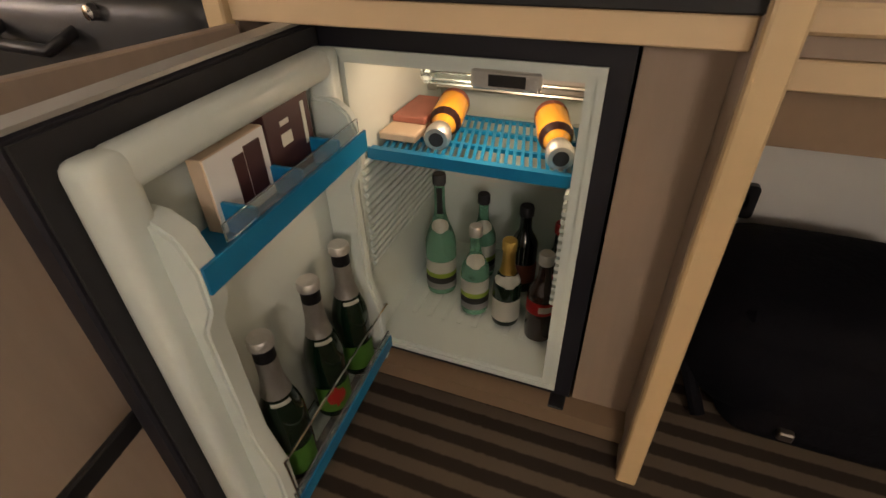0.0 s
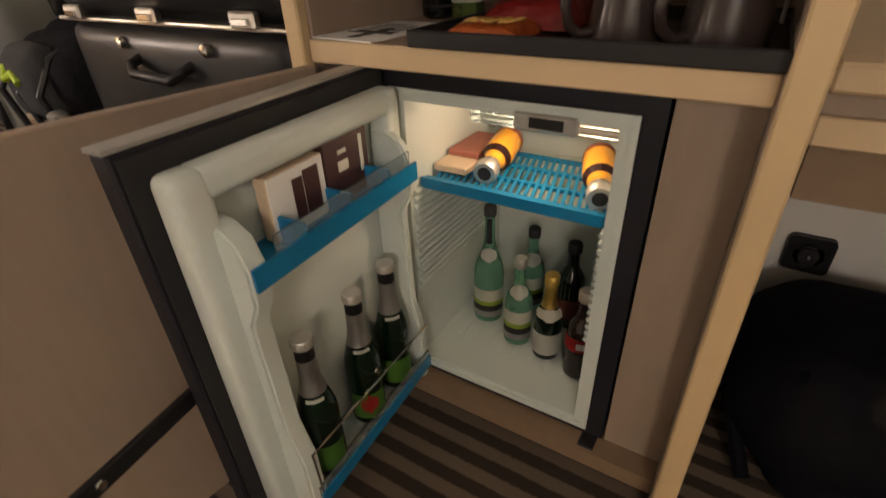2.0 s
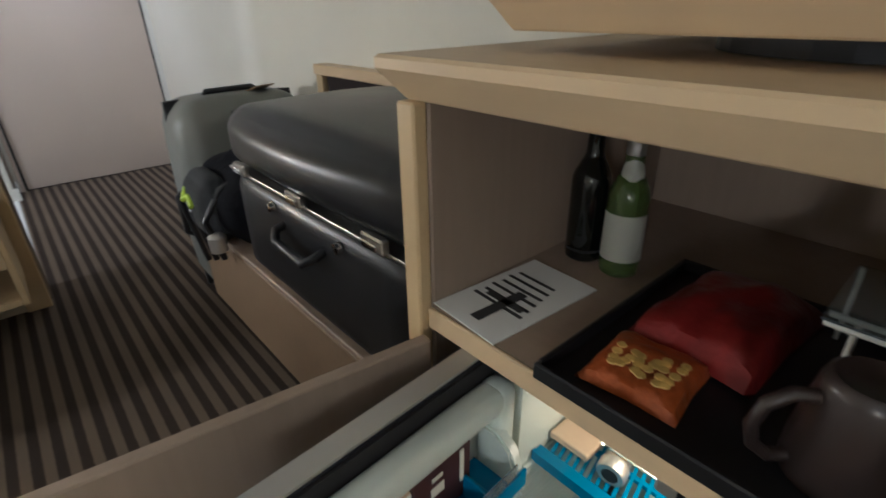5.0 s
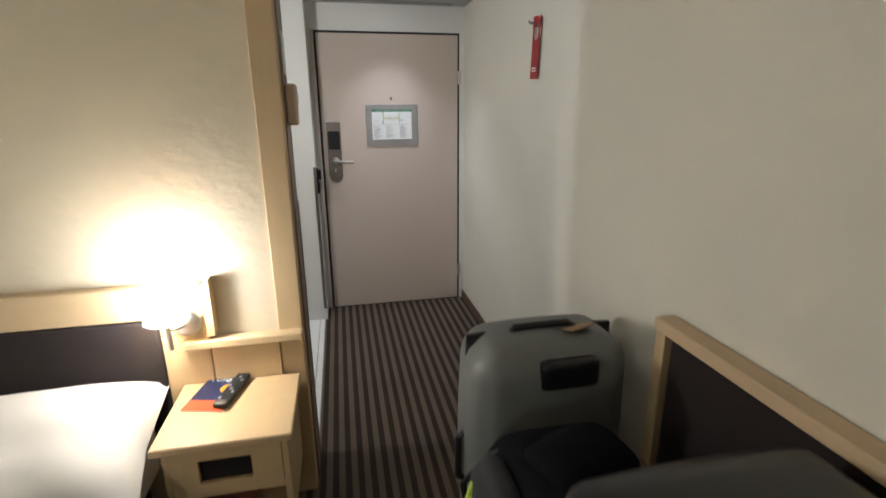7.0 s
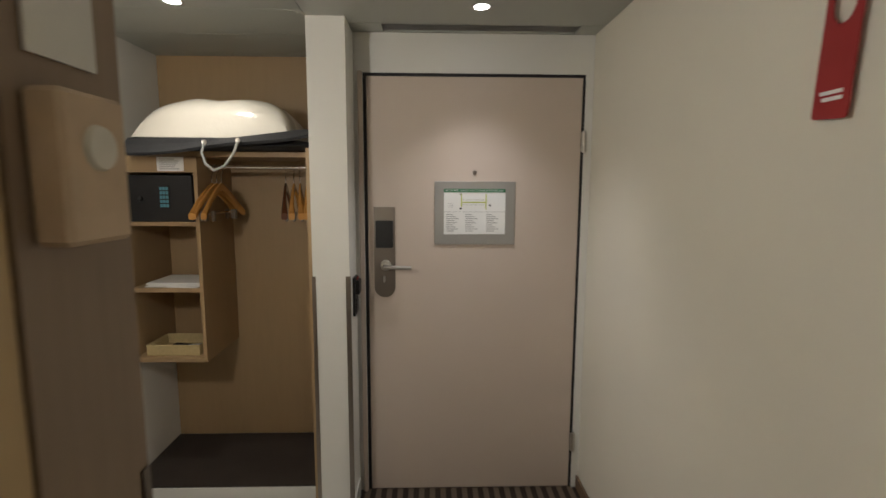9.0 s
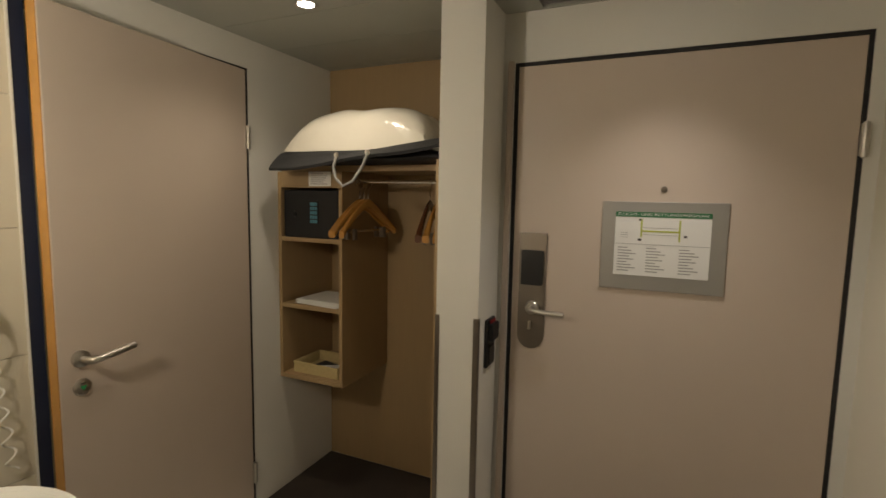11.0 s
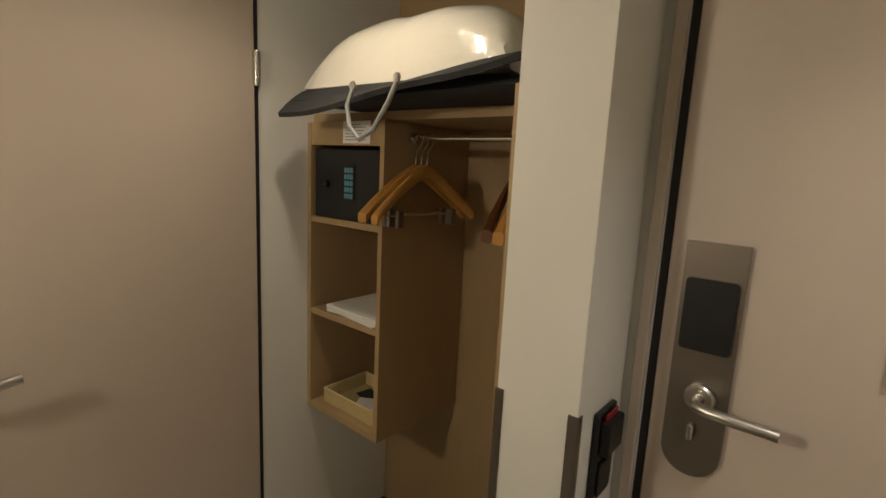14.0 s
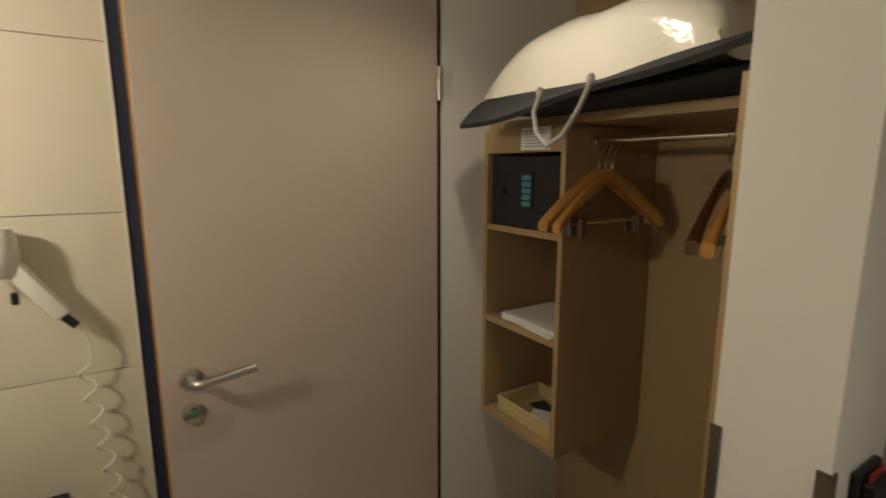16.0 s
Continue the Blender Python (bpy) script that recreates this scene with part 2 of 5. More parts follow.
def glow(name, colour, strength):
    m = bpy.data.materials.new(name)
    m.use_nodes = True
    b = m.node_tree.nodes["Principled BSDF"]
    b.inputs["Base Color"].default_value = (*colour, 1)
    b.inputs["Emission Color"].default_value = (*colour, 1)
    b.inputs["Emission Strength"].default_value = strength
    return m


BULB = glow("lit_spot_lens", (1.0, 0.93, 0.82), 14)
SHADE = glow("lit_opal_glass_shade", (1.0, 0.88, 0.66), 3.2)
INDICATOR = material("green_indicator", (0.02, 0.30, 0.10), 0.4, 0, 0.05, 20)


# ---- mesh helpers ----
def solid(*boxes, bevel=0.0, segments=1):
    """Boxes given as (x0, y0, z0, x1, y1, z1), in one mesh."""
    bm = bmesh.new()
    for x0, y0, z0, x1, y1, z1 in boxes:
        got = bmesh.ops.create_cube(bm, size=1)
        bmesh.ops.scale(bm, vec=(abs(x1 - x0), abs(y1 - y0), abs(z1 - z0)), verts=got["verts"])
        bmesh.ops.translate(bm, vec=((x0 + x1) / 2, (y0 + y1) / 2, (z0 + z1) / 2), verts=got["verts"])
    if bevel:
        bmesh.ops.bevel(bm, geom=bm.edges[:], offset=bevel, segments=segments, affect="EDGES", profile=0.5)
    return bm


def lathe(profile, steps=24, axis="z", at=(0, 0, 0)):
    """A profile of (radius, height) turned round an axis."""
    bm = bmesh.new()
    rings = []
    for r, h in profile:
        rings.append([bm.verts.new((r * math.cos(a), r * math.sin(a), h)) for a in (2 * math.pi * i / steps for i in range(steps))])
    for a, b in zip(rings, rings[1:]):
        for i in range(steps):
            bm.faces.new((a[i], a[(i + 1) % steps], b[(i + 1) % steps], b[i]))
    if profile[0][0] > 1e-5:
        bm.faces.new(rings[0][::-1])
    if profile[-1][0] > 1e-5:
        bm.faces.new(rings[-1])
    turn = {"z": Matrix(), "x": pose(0, 0, 0, 0, 90, 0), "y": pose(0, 0, 0, -90, 0, 0)}[axis]
    bmesh.ops.transform(bm, matrix=Matrix.Translation(at) @ turn, verts=bm.verts)
    bmesh.ops.recalc_face_normals(bm, faces=bm.faces)
    return bm


def tube(points, radius, steps=8):
    """A round rod along points."""
    bm = bmesh.new()
    pts = [Vector(p) for p in points]
    rings, side = [], None
    for i, p in enumerate(pts):
        d = (pts[min(i + 1, len(pts) - 1)] - pts[max(i - 1, 0)]).normalized()
        if side is None:
            side = d.orthogonal().normalized()
        side = (side - d * side.dot(d)).normalized()
        up = d.cross(side)
        rings.append([bm.verts.new(p + radius * (math.cos(a) * side + math.sin(a) * up)) for a in (2 * math.pi * k / steps for k in range(steps))])
    for a, b in zip(rings, rings[1:]):
        for i in range(steps):
            bm.faces.new((a[i], a[(i + 1) % steps], b[(i + 1) % steps], b[i]))
    bm.faces.new(rings[0][::-1])
    bm.faces.new(rings[-1])
    bmesh.ops.recalc_face_normals(bm, faces=bm.faces)
    return bm


def extrude(outline, depth, axis="y"):
    """A flat outline of (a, b) pairs given a thickness, standing across the axis."""
    bm = bmesh.new()
    place = {"y": lambda a, b, d: (a, d, b), "x": lambda a, b, d: (d, a, b), "z": lambda a, b, d: (a, b, d)}[axis]
    low = [bm.verts.new(place(a, b, 0)) for a, b in outline]
    top = [bm.verts.new(place(a, b, depth)) for a, b in outline]
    n = len(outline)
    bm.faces.new(low[::-1])
    bm.faces.new(top)
    for i in range(n):
        bm.faces.new((low[i], low[(i + 1) % n], top[(i + 1) % n], top[i]))
    bmesh.ops.recalc_face_normals(bm, faces=bm.faces)
    return bm


def rounded(w, h, r, steps=5, x=0.0, y=0.0):
    """The outline of a rounded rectangle about (x, y)."""
    out = []
    for cx, cy, a0 in ((w / 2 - r, h / 2 - r, 0), (-w / 2 + r, h / 2 - r, 90), (-w / 2 + r, -h / 2 + r, 180), (w / 2 - r, -h / 2 + r, 270)):
        for i in range(steps + 1):
            a = radians(a0 + 90 * i / steps)
            out.append((x + cx + r * math.cos(a), y + cy + r * math.sin(a)))
    return out


def arc(cx, cz, r, a0, a1, steps=10):
    return [(cx + r * math.cos(radians(a0 + (a1 - a0) * i / steps)), cz + r * math.sin(radians(a0 + (a1 - a0) * i / steps))) for i in range(steps + 1)]


def cushion(sx, sy, sz, power=0.45, lumps=0.0, seed=0.0, steps=22, flat=0.25):
    """A soft closed pillow with its base at z = 0."""
    bm = bmesh.new()
    bmesh.ops.create_grid(bm, x_segments=steps, y_segments=steps, size=1)
    top = {}
    for v in bm.verts:
        x, y = v.co.x, v.co.y
        e = max(0.0, (1 - x ** 4) * (1 - y ** 4)) ** power
        n = lumps * noise.noise(Vector((x * 2.2 + seed, y * 2.2, seed)))
        pinch = 1 - 0.06 * (1 - abs(x)) * (y ** 2) - 0.06 * (1 - abs(y)) * (x ** 2)
        top[v.index] = (x * sx / 2 * pinch, y * sy / 2 * pinch, sz * (flat + (1 - flat) * e) + n * e)
    low = bmesh.ops.duplicate(bm, geom=bm.verts[:] + bm.edges[:] + bm.faces[:])["vert_map"]
    ups = [v for v in bm.verts if v.index in top][:len(top)]
    bm.verts.ensure_lookup_table()
    pairs = list(top.items())
    for i, co in pairs:
        v = bm.verts[i]
        other = low[v]
        v.co = co
        other.co = (co[0], co[1], sz * flat * (1 - (co[2] / sz - flat) / max(1e-6, 1 - flat)) if sz else 0)
        other.co.z = max(0.0, min(other.co.z, co[2] - 0.0005))
    bmesh.ops.remove_doubles(bm, verts=bm.verts, dist=0.0008)
    edge = [e for e in bm.edges if e.is_boundary]
    if edge:
        bmesh.ops.bridge_loops(bm, edges=edge)
    bmesh.ops.recalc_face_normals(bm, faces=bm.faces)
    return bm


def slab(x0, y0, z0, x1, y1, z1, slant):
    """A thick board whose edges slant inwards below an upright lip."""
    bm = bmesh.new()
    rings = []
    for d, z in ((slant, z0), (slant * 0.9, z0 + 0.002), (0.003, z0 + 0.62 * (z1 - z0)), (0.0, z0 + 0.70 * (z1 - z0)), (0.0, z1 - 0.004), (0.004, z1)):
        rings.append([bm.verts.new(p) for p in ((x0 + d, y0 + d, z), (x1 - d, y0 + d, z), (x1 - d, y1 - d, z), (x0 + d, y1 - d, z))])
    for a, b in zip(rings, rings[1:]):
        for i in range(4):
            bm.faces.new((a[i], a[(i + 1) % 4], b[(i + 1) % 4], b[i]))
    bm.faces.new(rings[0][::-1])
    bm.faces.new(rings[-1])
    bmesh.ops.recalc_face_normals(bm, faces=bm.faces)
    return bm


def finish(name, bm, mat, smooth):
    me = bpy.data.meshes.new(name)
    bm.to_mesh(me)
    bm.free()
    me.materials.append(mat)
    if smooth:
        me.polygons.foreach_set("use_smooth", [True] * len(me.polygons))
        me.set_sharp_from_angle(angle=radians(40))
    return me


def part(name, bm, mat, parent, label="", smooth=False):
    ob = new(name, finish(name, bm, mat, smooth))
    ob.parent = parent
    return tagged(ob, label)


def thing(name, place, label, category, group="", turn=0.0):
    ob = new(name)
    ob.empty_display_size = 0.05
    ob.matrix_basis = pose(*place, 0, 0, turn)
    return tagged(ob, label, category, group)


def single(name, bm, mat, label, category, place=(0, 0, 0), turn=(0, 0, 0), smooth=False, group=""):
    ob = new(name, finish(name, bm, mat, smooth))
    ob.matrix_basis = pose(*place, *turn)
    return tagged(ob, label, category, group)


def setting(name, bm, mat, label="", smooth=False):
    return tagged(new(name, finish(name, bm, mat, smooth)), label, "", "", "structure")


def moved(bm, m):
    bmesh.ops.transform(bm, matrix=m, verts=bm.verts)
    return bm


def words(name, text, size, mat, parent, m, width=None):
    """Lettering as a flat mesh with a little thickness."""
    cu = bpy.data.curves.new(name, "FONT")
    cu.body, cu.size, cu.extrude, cu.align_x, cu.align_y = text, size, 0.0002, "CENTER", "CENTER"
    tmp = bpy.data.objects.new(name, cu)
    me = bpy.data.meshes.new_from_object(tmp)
    bpy.data.objects.remove(tmp)
    me.materials.clear()
    me.materials.append(mat)
    if width:
        xs = [v.co.x for v in me.vertices]
        k = width / max(1e-6, max(xs) - min(xs))
        me.transform(Matrix.Diagonal((k, 1, 1, 1)))
    ob = new(name, me)
    ob.parent = parent
    ob.matrix_basis = m
    return ob


# ---- the shell: floors, walls, ceilings ----
BX = -2.225          # wall with the toilet door
CZ = 2.22            # corridor ceiling
RZ = 2.50            # room ceiling
BACK = 0.46          # closet's back

setting("floor", solid((-1.12, -6.4, -0.1, 0.0, 0.02, 0.0), (-4.2, -6.4, -0.1, -1.12, -1.74, 0.0)), CARPET, "brown and beige striped carpet floor")
setting("ground", solid((-4.4, -6.6, -0.22, 0.2, 0.8, -0.101)), GROUT, "concrete slab under the rooms")
setting("wall_east", solid((0.0, -6.4, 0, 0.15, 0.15, RZ)), CREAM_WALL, "cream painted wall along corridor and bench")
setting("wall_south", solid((-4.2, -6.55, 0, 0.15, -6.4, RZ)), CREAM_WALL, "plain cream end wall")
setting("wall_west", solid((-4.35, -6.55, 0, -4.2, -1.74, RZ)), CREAM_WALL, "plain cream side wall")
setting("wall_entrance", solid((-1.13, 0.0, CZ * 0 + 2.045, 0.0, 0.15, CZ), (-0.036, 0.0, 0, 0.0, 0.15, 2.045), (-1.12, 0.0, 0, -1.068, 0.15, 2.045)), WHITE_WALL, "white wall around the entrance door")
setting("corridor_outside", solid((-1.3, 0.16, -0.1, 0.1, 0.2, 2.3)), BASEBOARD, "dark closing board behind the entrance door")
setting("wall_partition", solid((-4.2, -1.95, 0, -1.2, -1.74, RZ), (-1.2, -1.90, 0, -1.125, -1.74, RZ)), PLASTER, "yellowish trowelled plaster wall behind the bed")
setting("bulkhead", solid((-1.12, -1.95, CZ, 0.0, -1.90, RZ)), CREAM_WALL, "cream bulkhead above the corridor")
setting("wall_niche", solid((BX - 0.12, -0.14, 0, BX, BACK, CZ), (BX - 0.12, -0.985, 2.095, BX, -0.14, CZ), (BX - 0.12, -1.74, 0, BX - 0.008, -0.985, CZ)), WHITE_WALL, "off-white wall beside the toilet door")
setting("wall_pillar", solid((-1.27, -0.21, 0, -1.110, BACK, CZ)), WHITE_WALL, "white wall end between closet and entrance")
setting("wall_closet_back", solid((BX - 0.12, BACK, 0, -1.12, BACK + 0.1, CZ)), WHITE_WALL, "wall behind the closet")
setting("closet_back_panel", solid((BX + 0.002, BACK - 0.018, 0.08, -1.292, BACK - 0.001, CZ)), CLOSET_WOOD, "oak laminate panel at the closet's back")
setting("closet_side_panel", solid((-1.290, -0.19, 0.08, -1.271, BACK - 0.001, 1.69)), CLOSET_WOOD, "oak laminate side panel of the closet")
setting("closet_floor", solid((BX, -0.075, 0.0, -1.271, BACK - 0.02, 0.08)), DARK_CARPET, "raised dark closet floor")
setting("closet_riser", solid((BX, -0.083, 0.0, -1.271, -0.076, 0.072)), TILE, "white tiled riser of the closet step")
# toilet room behind the door left ajar
setting("toilet_walls", solid((-3.4, -1.74, 0, -3.3, 0.2, CZ), (-3.3, 0.1, 0, BX - 0.12, 0.2, CZ), (-3.3, -1.75, 0, BX - 0.12, -1.735, CZ)), WALL_TILE, "tiled walls of the toilet room")
setting("toilet_floor", solid((-3.4, -1.74, -0.1, BX, 0.2, 0.0)), TILE, "white toilet floor")
setting("ceiling_toilet", solid((-3.4, -1.74, CZ - 0.02, BX - 0.12, 0.2, CZ + 0.1)), CEILING)
setting("ceiling_room", solid((-4.35, -6.55, RZ, 0.15, -1.74, RZ + 0.1)), WHITE_WALL, "plain room ceiling")
rows = [-1.90 + 0.325 * i for i in range(9)]
panels = []
for a, b in zip(rows, rows[1:]):
    b2 = min(b, BACK + 0.002)
    panels.append((BX, a + 0.002, CZ, -1.271, b2 - 0.002, CZ + 0.012))
for a, b in ((-1.9, -1.02), (-1.02, -0.13)):
    panels.append((-1.268, a + 0.002, CZ, -0.001, b - 0.002, CZ + 0.012))
panels.append((-1.118, -0.128, CZ, -0.98, -0.001, CZ + 0.012))
panels.append((-0.09, -0.128, CZ, -0.001, -0.001, CZ + 0.012))
setting("ceiling", solid(*panels), CEILING, "grey metal panel ceiling with narrow joints")
setting("ceiling_void", solid((BX - 0.12, -1.90, CZ + 0.06, 0.15, BACK + 0.1, CZ + 0.1)), GASKET)

# baseboards and edge strips
setting("baseboard", solid((-0.014, -2.2, 0.0, -0.001, -0.002, 0.065), bevel=0.003), BASEBOARD, "brown baseboard along the corridor wall")
setting("baseboard_pillar", solid((-1.278, -0.219, 0.0, -1.103, -0.2140, 0.085), (-1.1095, -0.213, 0, -1.103, -0.03, 0.085)), TILE, "white tile skirting at the pillar")
for i, x in enumerate((-1.2735, -1.1265)):
    setting("trim_%d" % (i + 1), solid((x, -0.2135, 0.085, x + 0.017, -0.2105, 1.138)), DARK_STEEL, "dark metal corner strip")
setting("trim_3", solid((-1.1095, -0.213, 0.085, -1.1065, -0.198, 1.138)), DARK_STEEL, "dark metal corner strip")
setting("trim_4", solid((-1.090, -0.016, 0.0, -1.069, -0.001, 2.05), bevel=0.002), GREIGE, "greige painted door frame strip")
# wooden post at the wall end
setting("trim_5", solid((-1.204, -1.968, 0.0, -1.118, -1.901, RZ), bevel=0.003), WOOD, "maple post at the wall end")
setting("trim_6", solid((-1.124, -1.900, 0.0, -1.114, -1.740, RZ)), CAB_WOOD, "greyish laminate cheek of the wall end")
setting("trim_7", solid((-1.1135, -1.9, 0.0, -1.1105, -1.885, 1.18), (-1.1135, -1.756, 0, -1.1105, -1.741, 1.18)), DARK_STEEL, "dark metal corner strips")

# floor tiles
base_tile = finish("tile", solid((-0.0985, -0.0985, 0, 0.0985, 0.0985, 0.006), bevel=0.002), TILE, False)
tile_floor = setting("floor_tiles", solid((BX, -1.74, -0.1, -1.12, -0.083, -0.005)), GROUT, "white square floor tiles with grey joints")
x = -2.06
while x < -1.2:
    y = -1.66
    while y < -0.1:
        t_ob = new("tile", base_tile)
        t_ob.location = (x - 0.0, y, -0.0055)
        t_ob.parent = tile_floor
        y += 0.2
    x += 0.2
edge_tile = finish("tile", solid((-0.0165, -0.0985, 0, 0.0165, 0.0985, 0.006), bevel=0.002), TILE, False)
for i in range(8):
    t_ob = new("tile", edge_tile)
    t_ob.location = (-1.1415, -1.66 + 0.2 * i, -0.0055)
    t_ob.parent = tile_floor
for i in range(8):
    t_ob = new("tile", edge_tile)
    t_ob.location = (-2.18, -1.66 + 0.2 * i, -0.0055)
    t_ob.parent = tile_floor
wide_tile = finish("tile", solid((0, -0.3735, -0.1842, 0.008, 0.3735, 0.1842), bevel=0.0012), WALL_TILE, False)
tile_wall = setting("wall_tiles", solid((BX - 0.008, -1.738, 0.0, BX - 0.003, -1.001, CZ)), GROUT, "large ivory wall tiles with thin joints")
for z in (0.151, 0.521, 0.891, 1.261, 1.631, 2.001):
    t_ob = new("tile", wide_tile)
    t_ob.location = (BX - 0.003, -1.372, z)
    t_ob.parent = tile_wall
setting("trim_8", solid((BX - 0.004, -1.0, 0, BX + 0.009, -0.994, 2.1)), WHITE_PLASTIC, "white edge trim of the tiles")
setting("trim_9", solid((BX - 0.04, -0.152, 0.0, BX + 0.003, -0.1405, 2.0935), (BX - 0.04, -0.953, 2.0875, BX + 0.003, -0.1525, 2.0935)), GASKET, "dark seal round the toilet door")
setting("door_frame", solid((BX - 0.1, -0.993, 0.0, BX + 0.004, -0.955, 2.095), (BX - 0.1, -0.955, 2.090, BX - 0.045, -0.14, 2.094), (BX - 0.1, -0.146, 0.0, BX - 0.045, -0.1405, 2.090)), NAVY, "dark blue toilet door frame")


# ---- entrance door ----
def hinge(parent, place, axis_turn=0):
    bm = lathe([(0.008, -0.05), (0.0085, -0.048), (0.0085, 0.048), (0.008, 0.05)], 12)
    bm2 = solid((-0.012, -0.002, -0.045, 0.012, 0.006, 0.045))
    me = bpy.data.meshes.new("tmp")
    bm2.to_mesh(me)
    bm.from_mesh(me)
    bm2.free()
    return part("hinge", moved(bm, pose(*place, 0, 0, axis_turn)), STEEL, parent, "steel hinge", True)


door = thing("door_1", (-0.55, 0.0, 0.0), "closed greige laminate entrance door with steel lock", "door")
door["kind"] = "structure"
part("leaf", solid((-0.502, 0.0, 0.006, 0.500, 0.045, 2.03), bevel=0.002), GREIGE, door)
part("frame_gap", solid((-0.518, 0.004, 0, -0.504, 0.05, 2.045), (0.502, 0.004, 0, 0.514, 0.05, 2.045), (-0.504, 0.004, 2.033, 0.502, 0.05, 2.045), (-0.5, 0.012, 0, 0.5, 0.05, 0.006)), GASKET, door, "dark rubber seal round the leaf")
for z in (0.25, 1.74):
    hinge(door, (0.512, -0.008, z))
part("peephole", lathe([(0.0, -0.004), (0.006, -0.004), (0.010, -0.003), (0.0105, 0.0)], 16, "y", (0.002, 0, 1.595)), DARK_STEEL, door, "dark peephole", True)
lock = part("lock_plate", moved(extrude([(a, b) for a, b in [(0.0495, 0.2165), (-0.0495, 0.2165)] + arc(0, -0.167, 0.0495, 180, 360, 16)], 0.012), pose(-0.4245, -0.012, 1.2165)), DARK_STEEL, door, "bronzed steel lock plate with rounded end")
part("card_reader", moved(extrude(rounded(0.082, 0.13, 0.008), 0.008), pose(-0.4245, -0.019, 1.305)), BLACK, lock, "black card reader window")
part("rose", lathe([(0.0, -0.028), (0.021, -0.028), (0.025, -0.024), (0.026, -0.012)], 24, "y", (-0.419, 0, 1.156)), STEEL, lock, "", True)
part("lever", tube([(-0.419, -0.014, 1.156), (-0.419, -0.052, 1.156), (-0.414, -0.061, 1.156), (-0.400, -0.066, 1.155), (-0.36, -0.066, 1.152), (-0.296, -0.064, 1.150)], 0.0095, 12), STEEL, lock, "steel lever handle", True)
part("thumb_turn", solid((-0.431, -0.030, 1.075, -0.421, -0.012, 1.105), bevel=0.003), STEEL, lock)

# escape plan on the door
plan = thing("escape_plan_sign", (-0.5465, -0.001, 1.4045), "aluminium framed escape route plan on the entrance door", "sign")
part("frame", solid((-0.191, -0.006, -0.149, 0.191, 0.0, 0.149), bevel=0.001), ALU, plan, "plain aluminium backing plate")
sheet = part("sheet", solid((-0.147, -0.0072, -0.1, 0.144, -0.0061, 0.115)), PAPER, plan, "white printed paper plan")
part("header", solid((-0.147, -0.0082, 0.098, 0.144, -0.0073, 0.115)), HEADER_GREEN, sheet, "green title bar")
words("title", "FLUCHT- UND RETTUNGSWEGPLAN", 0.013, PAPER, sheet, pose(-0.002, -0.0086, 0.1065, 90, 0, 0), 0.272)
part("route", solid((-0.06, -0.0082, 0.049, 0.05, -0.0073, 0.054), (-0.066, -0.0082, 0.03, -0.061, -0.0073, 0.09), (0.05, -0.0082, 0.02, 0.055, -0.0073, 0.09)), ROUTE, sheet, "yellow-green escape route")
for mark in ((-0.073, -0.0080, 0.086, -0.062, -0.0073, 0.092), (-0.073, -0.0080, 0.018, -0.062, -0.0073, 0.026), (0.066, -0.0080, 0.034, 0.076, -0.0073, 0.041)):
    part("room_mark", solid(mark), INK, sheet)
for k in range(3):
    part("overview_line", solid((-0.128, -0.0080, 0.028 + 0.008 * k, -0.105, -0.0073, 0.0295 + 0.008 * k)), GREY_INK, sheet)
part("thin_lines", solid((-0.058, -0.0080, 0.062, 0.048, -0.0073, 0.0635), (-0.058, -0.0080, 0.039, 0.048, -0.0073, 0.0405), (-0.147, -0.008, 0.006, 0.144, -0.0073, 0.0075)), GREY_INK, sheet)
bars = []
for c, x0 in enumerate((-0.135, -0.045, 0.055)):
    for r in range(9):
        w = 0.03 + 0.035 * ((r * 7 + c * 5) % 5) / 5
        bars.append((x0, -0.0079, -0.008 - r * 0.0098, x0 + w, -0.0073, -0.0045 - r * 0.0098))
part("small_print", solid(*bars), GREY_INK, sheet, "unreadable small print as grey bars")["kind"] = "stuff"

# card switch on the pillar
sw = thing("card_switch", (-1.109, -0.10, 1.03), "black card switch with a red card on the pillar", "switch")
part("plate", solid((0, -0.042, -0.09, 0.012, 0.042, 0.09), bevel=0.003), BLACK, sw)
part("card_slot", solid((0.012, -0.035, 0.01, 0.03, 0.035, 0.075), bevel=0.003), BLACK, sw)
part("key_card", solid((0.017, -0.028, 0.05, 0.019, 0.028, 0.086)), TAG_RED, sw, "red key card")
part("rocker", solid((0.012, -0.03, -0.075, 0.017, 0.03, -0.01), bevel=0.002), BLACK, sw)

# ceiling vent and spots
vent = thing("ceiling_vent", (-0.535, -0.07, CZ), "dark slatted ventilation grille above the door", "vent")
part("frame", solid((-0.445, -0.058, 0, 0.445, -0.048, 0.03), (-0.445, 0.06, 0, 0.445, 0.068, 0.03), (-0.445, -0.048, 0, -0.435, 0.06, 0.03), (0.435, -0.048, 0, 0.445, 0.06, 0.03)), CEILING, vent)
for i in range(6):
    part("slat", moved(solid((-0.435, -0.007, -0.001, 0.435, 0.007, 0.001)), pose(0, -0.038 + i * 0.0185, 0.010, 35, 0, 0)), ALU, vent)
spot = thing("ceiling_spot", (-0.56, -0.33, CZ), "lit recessed ceiling spot with metal ring", "lamp", "ceiling spots")
part("ring", lathe([(0.030, 0.0), (0.042, -0.003), (0.044, -0.001), (0.044, 0.0)], 28), STEEL, spot, "", True)
part("lens", lathe([(0.0, -0.0008), (0.029, -0.0008), (0.029, 0.0)], 24), BULB, spot, "glowing lens")
copy_thing(spot, pose(-1.735, -0.34, CZ))
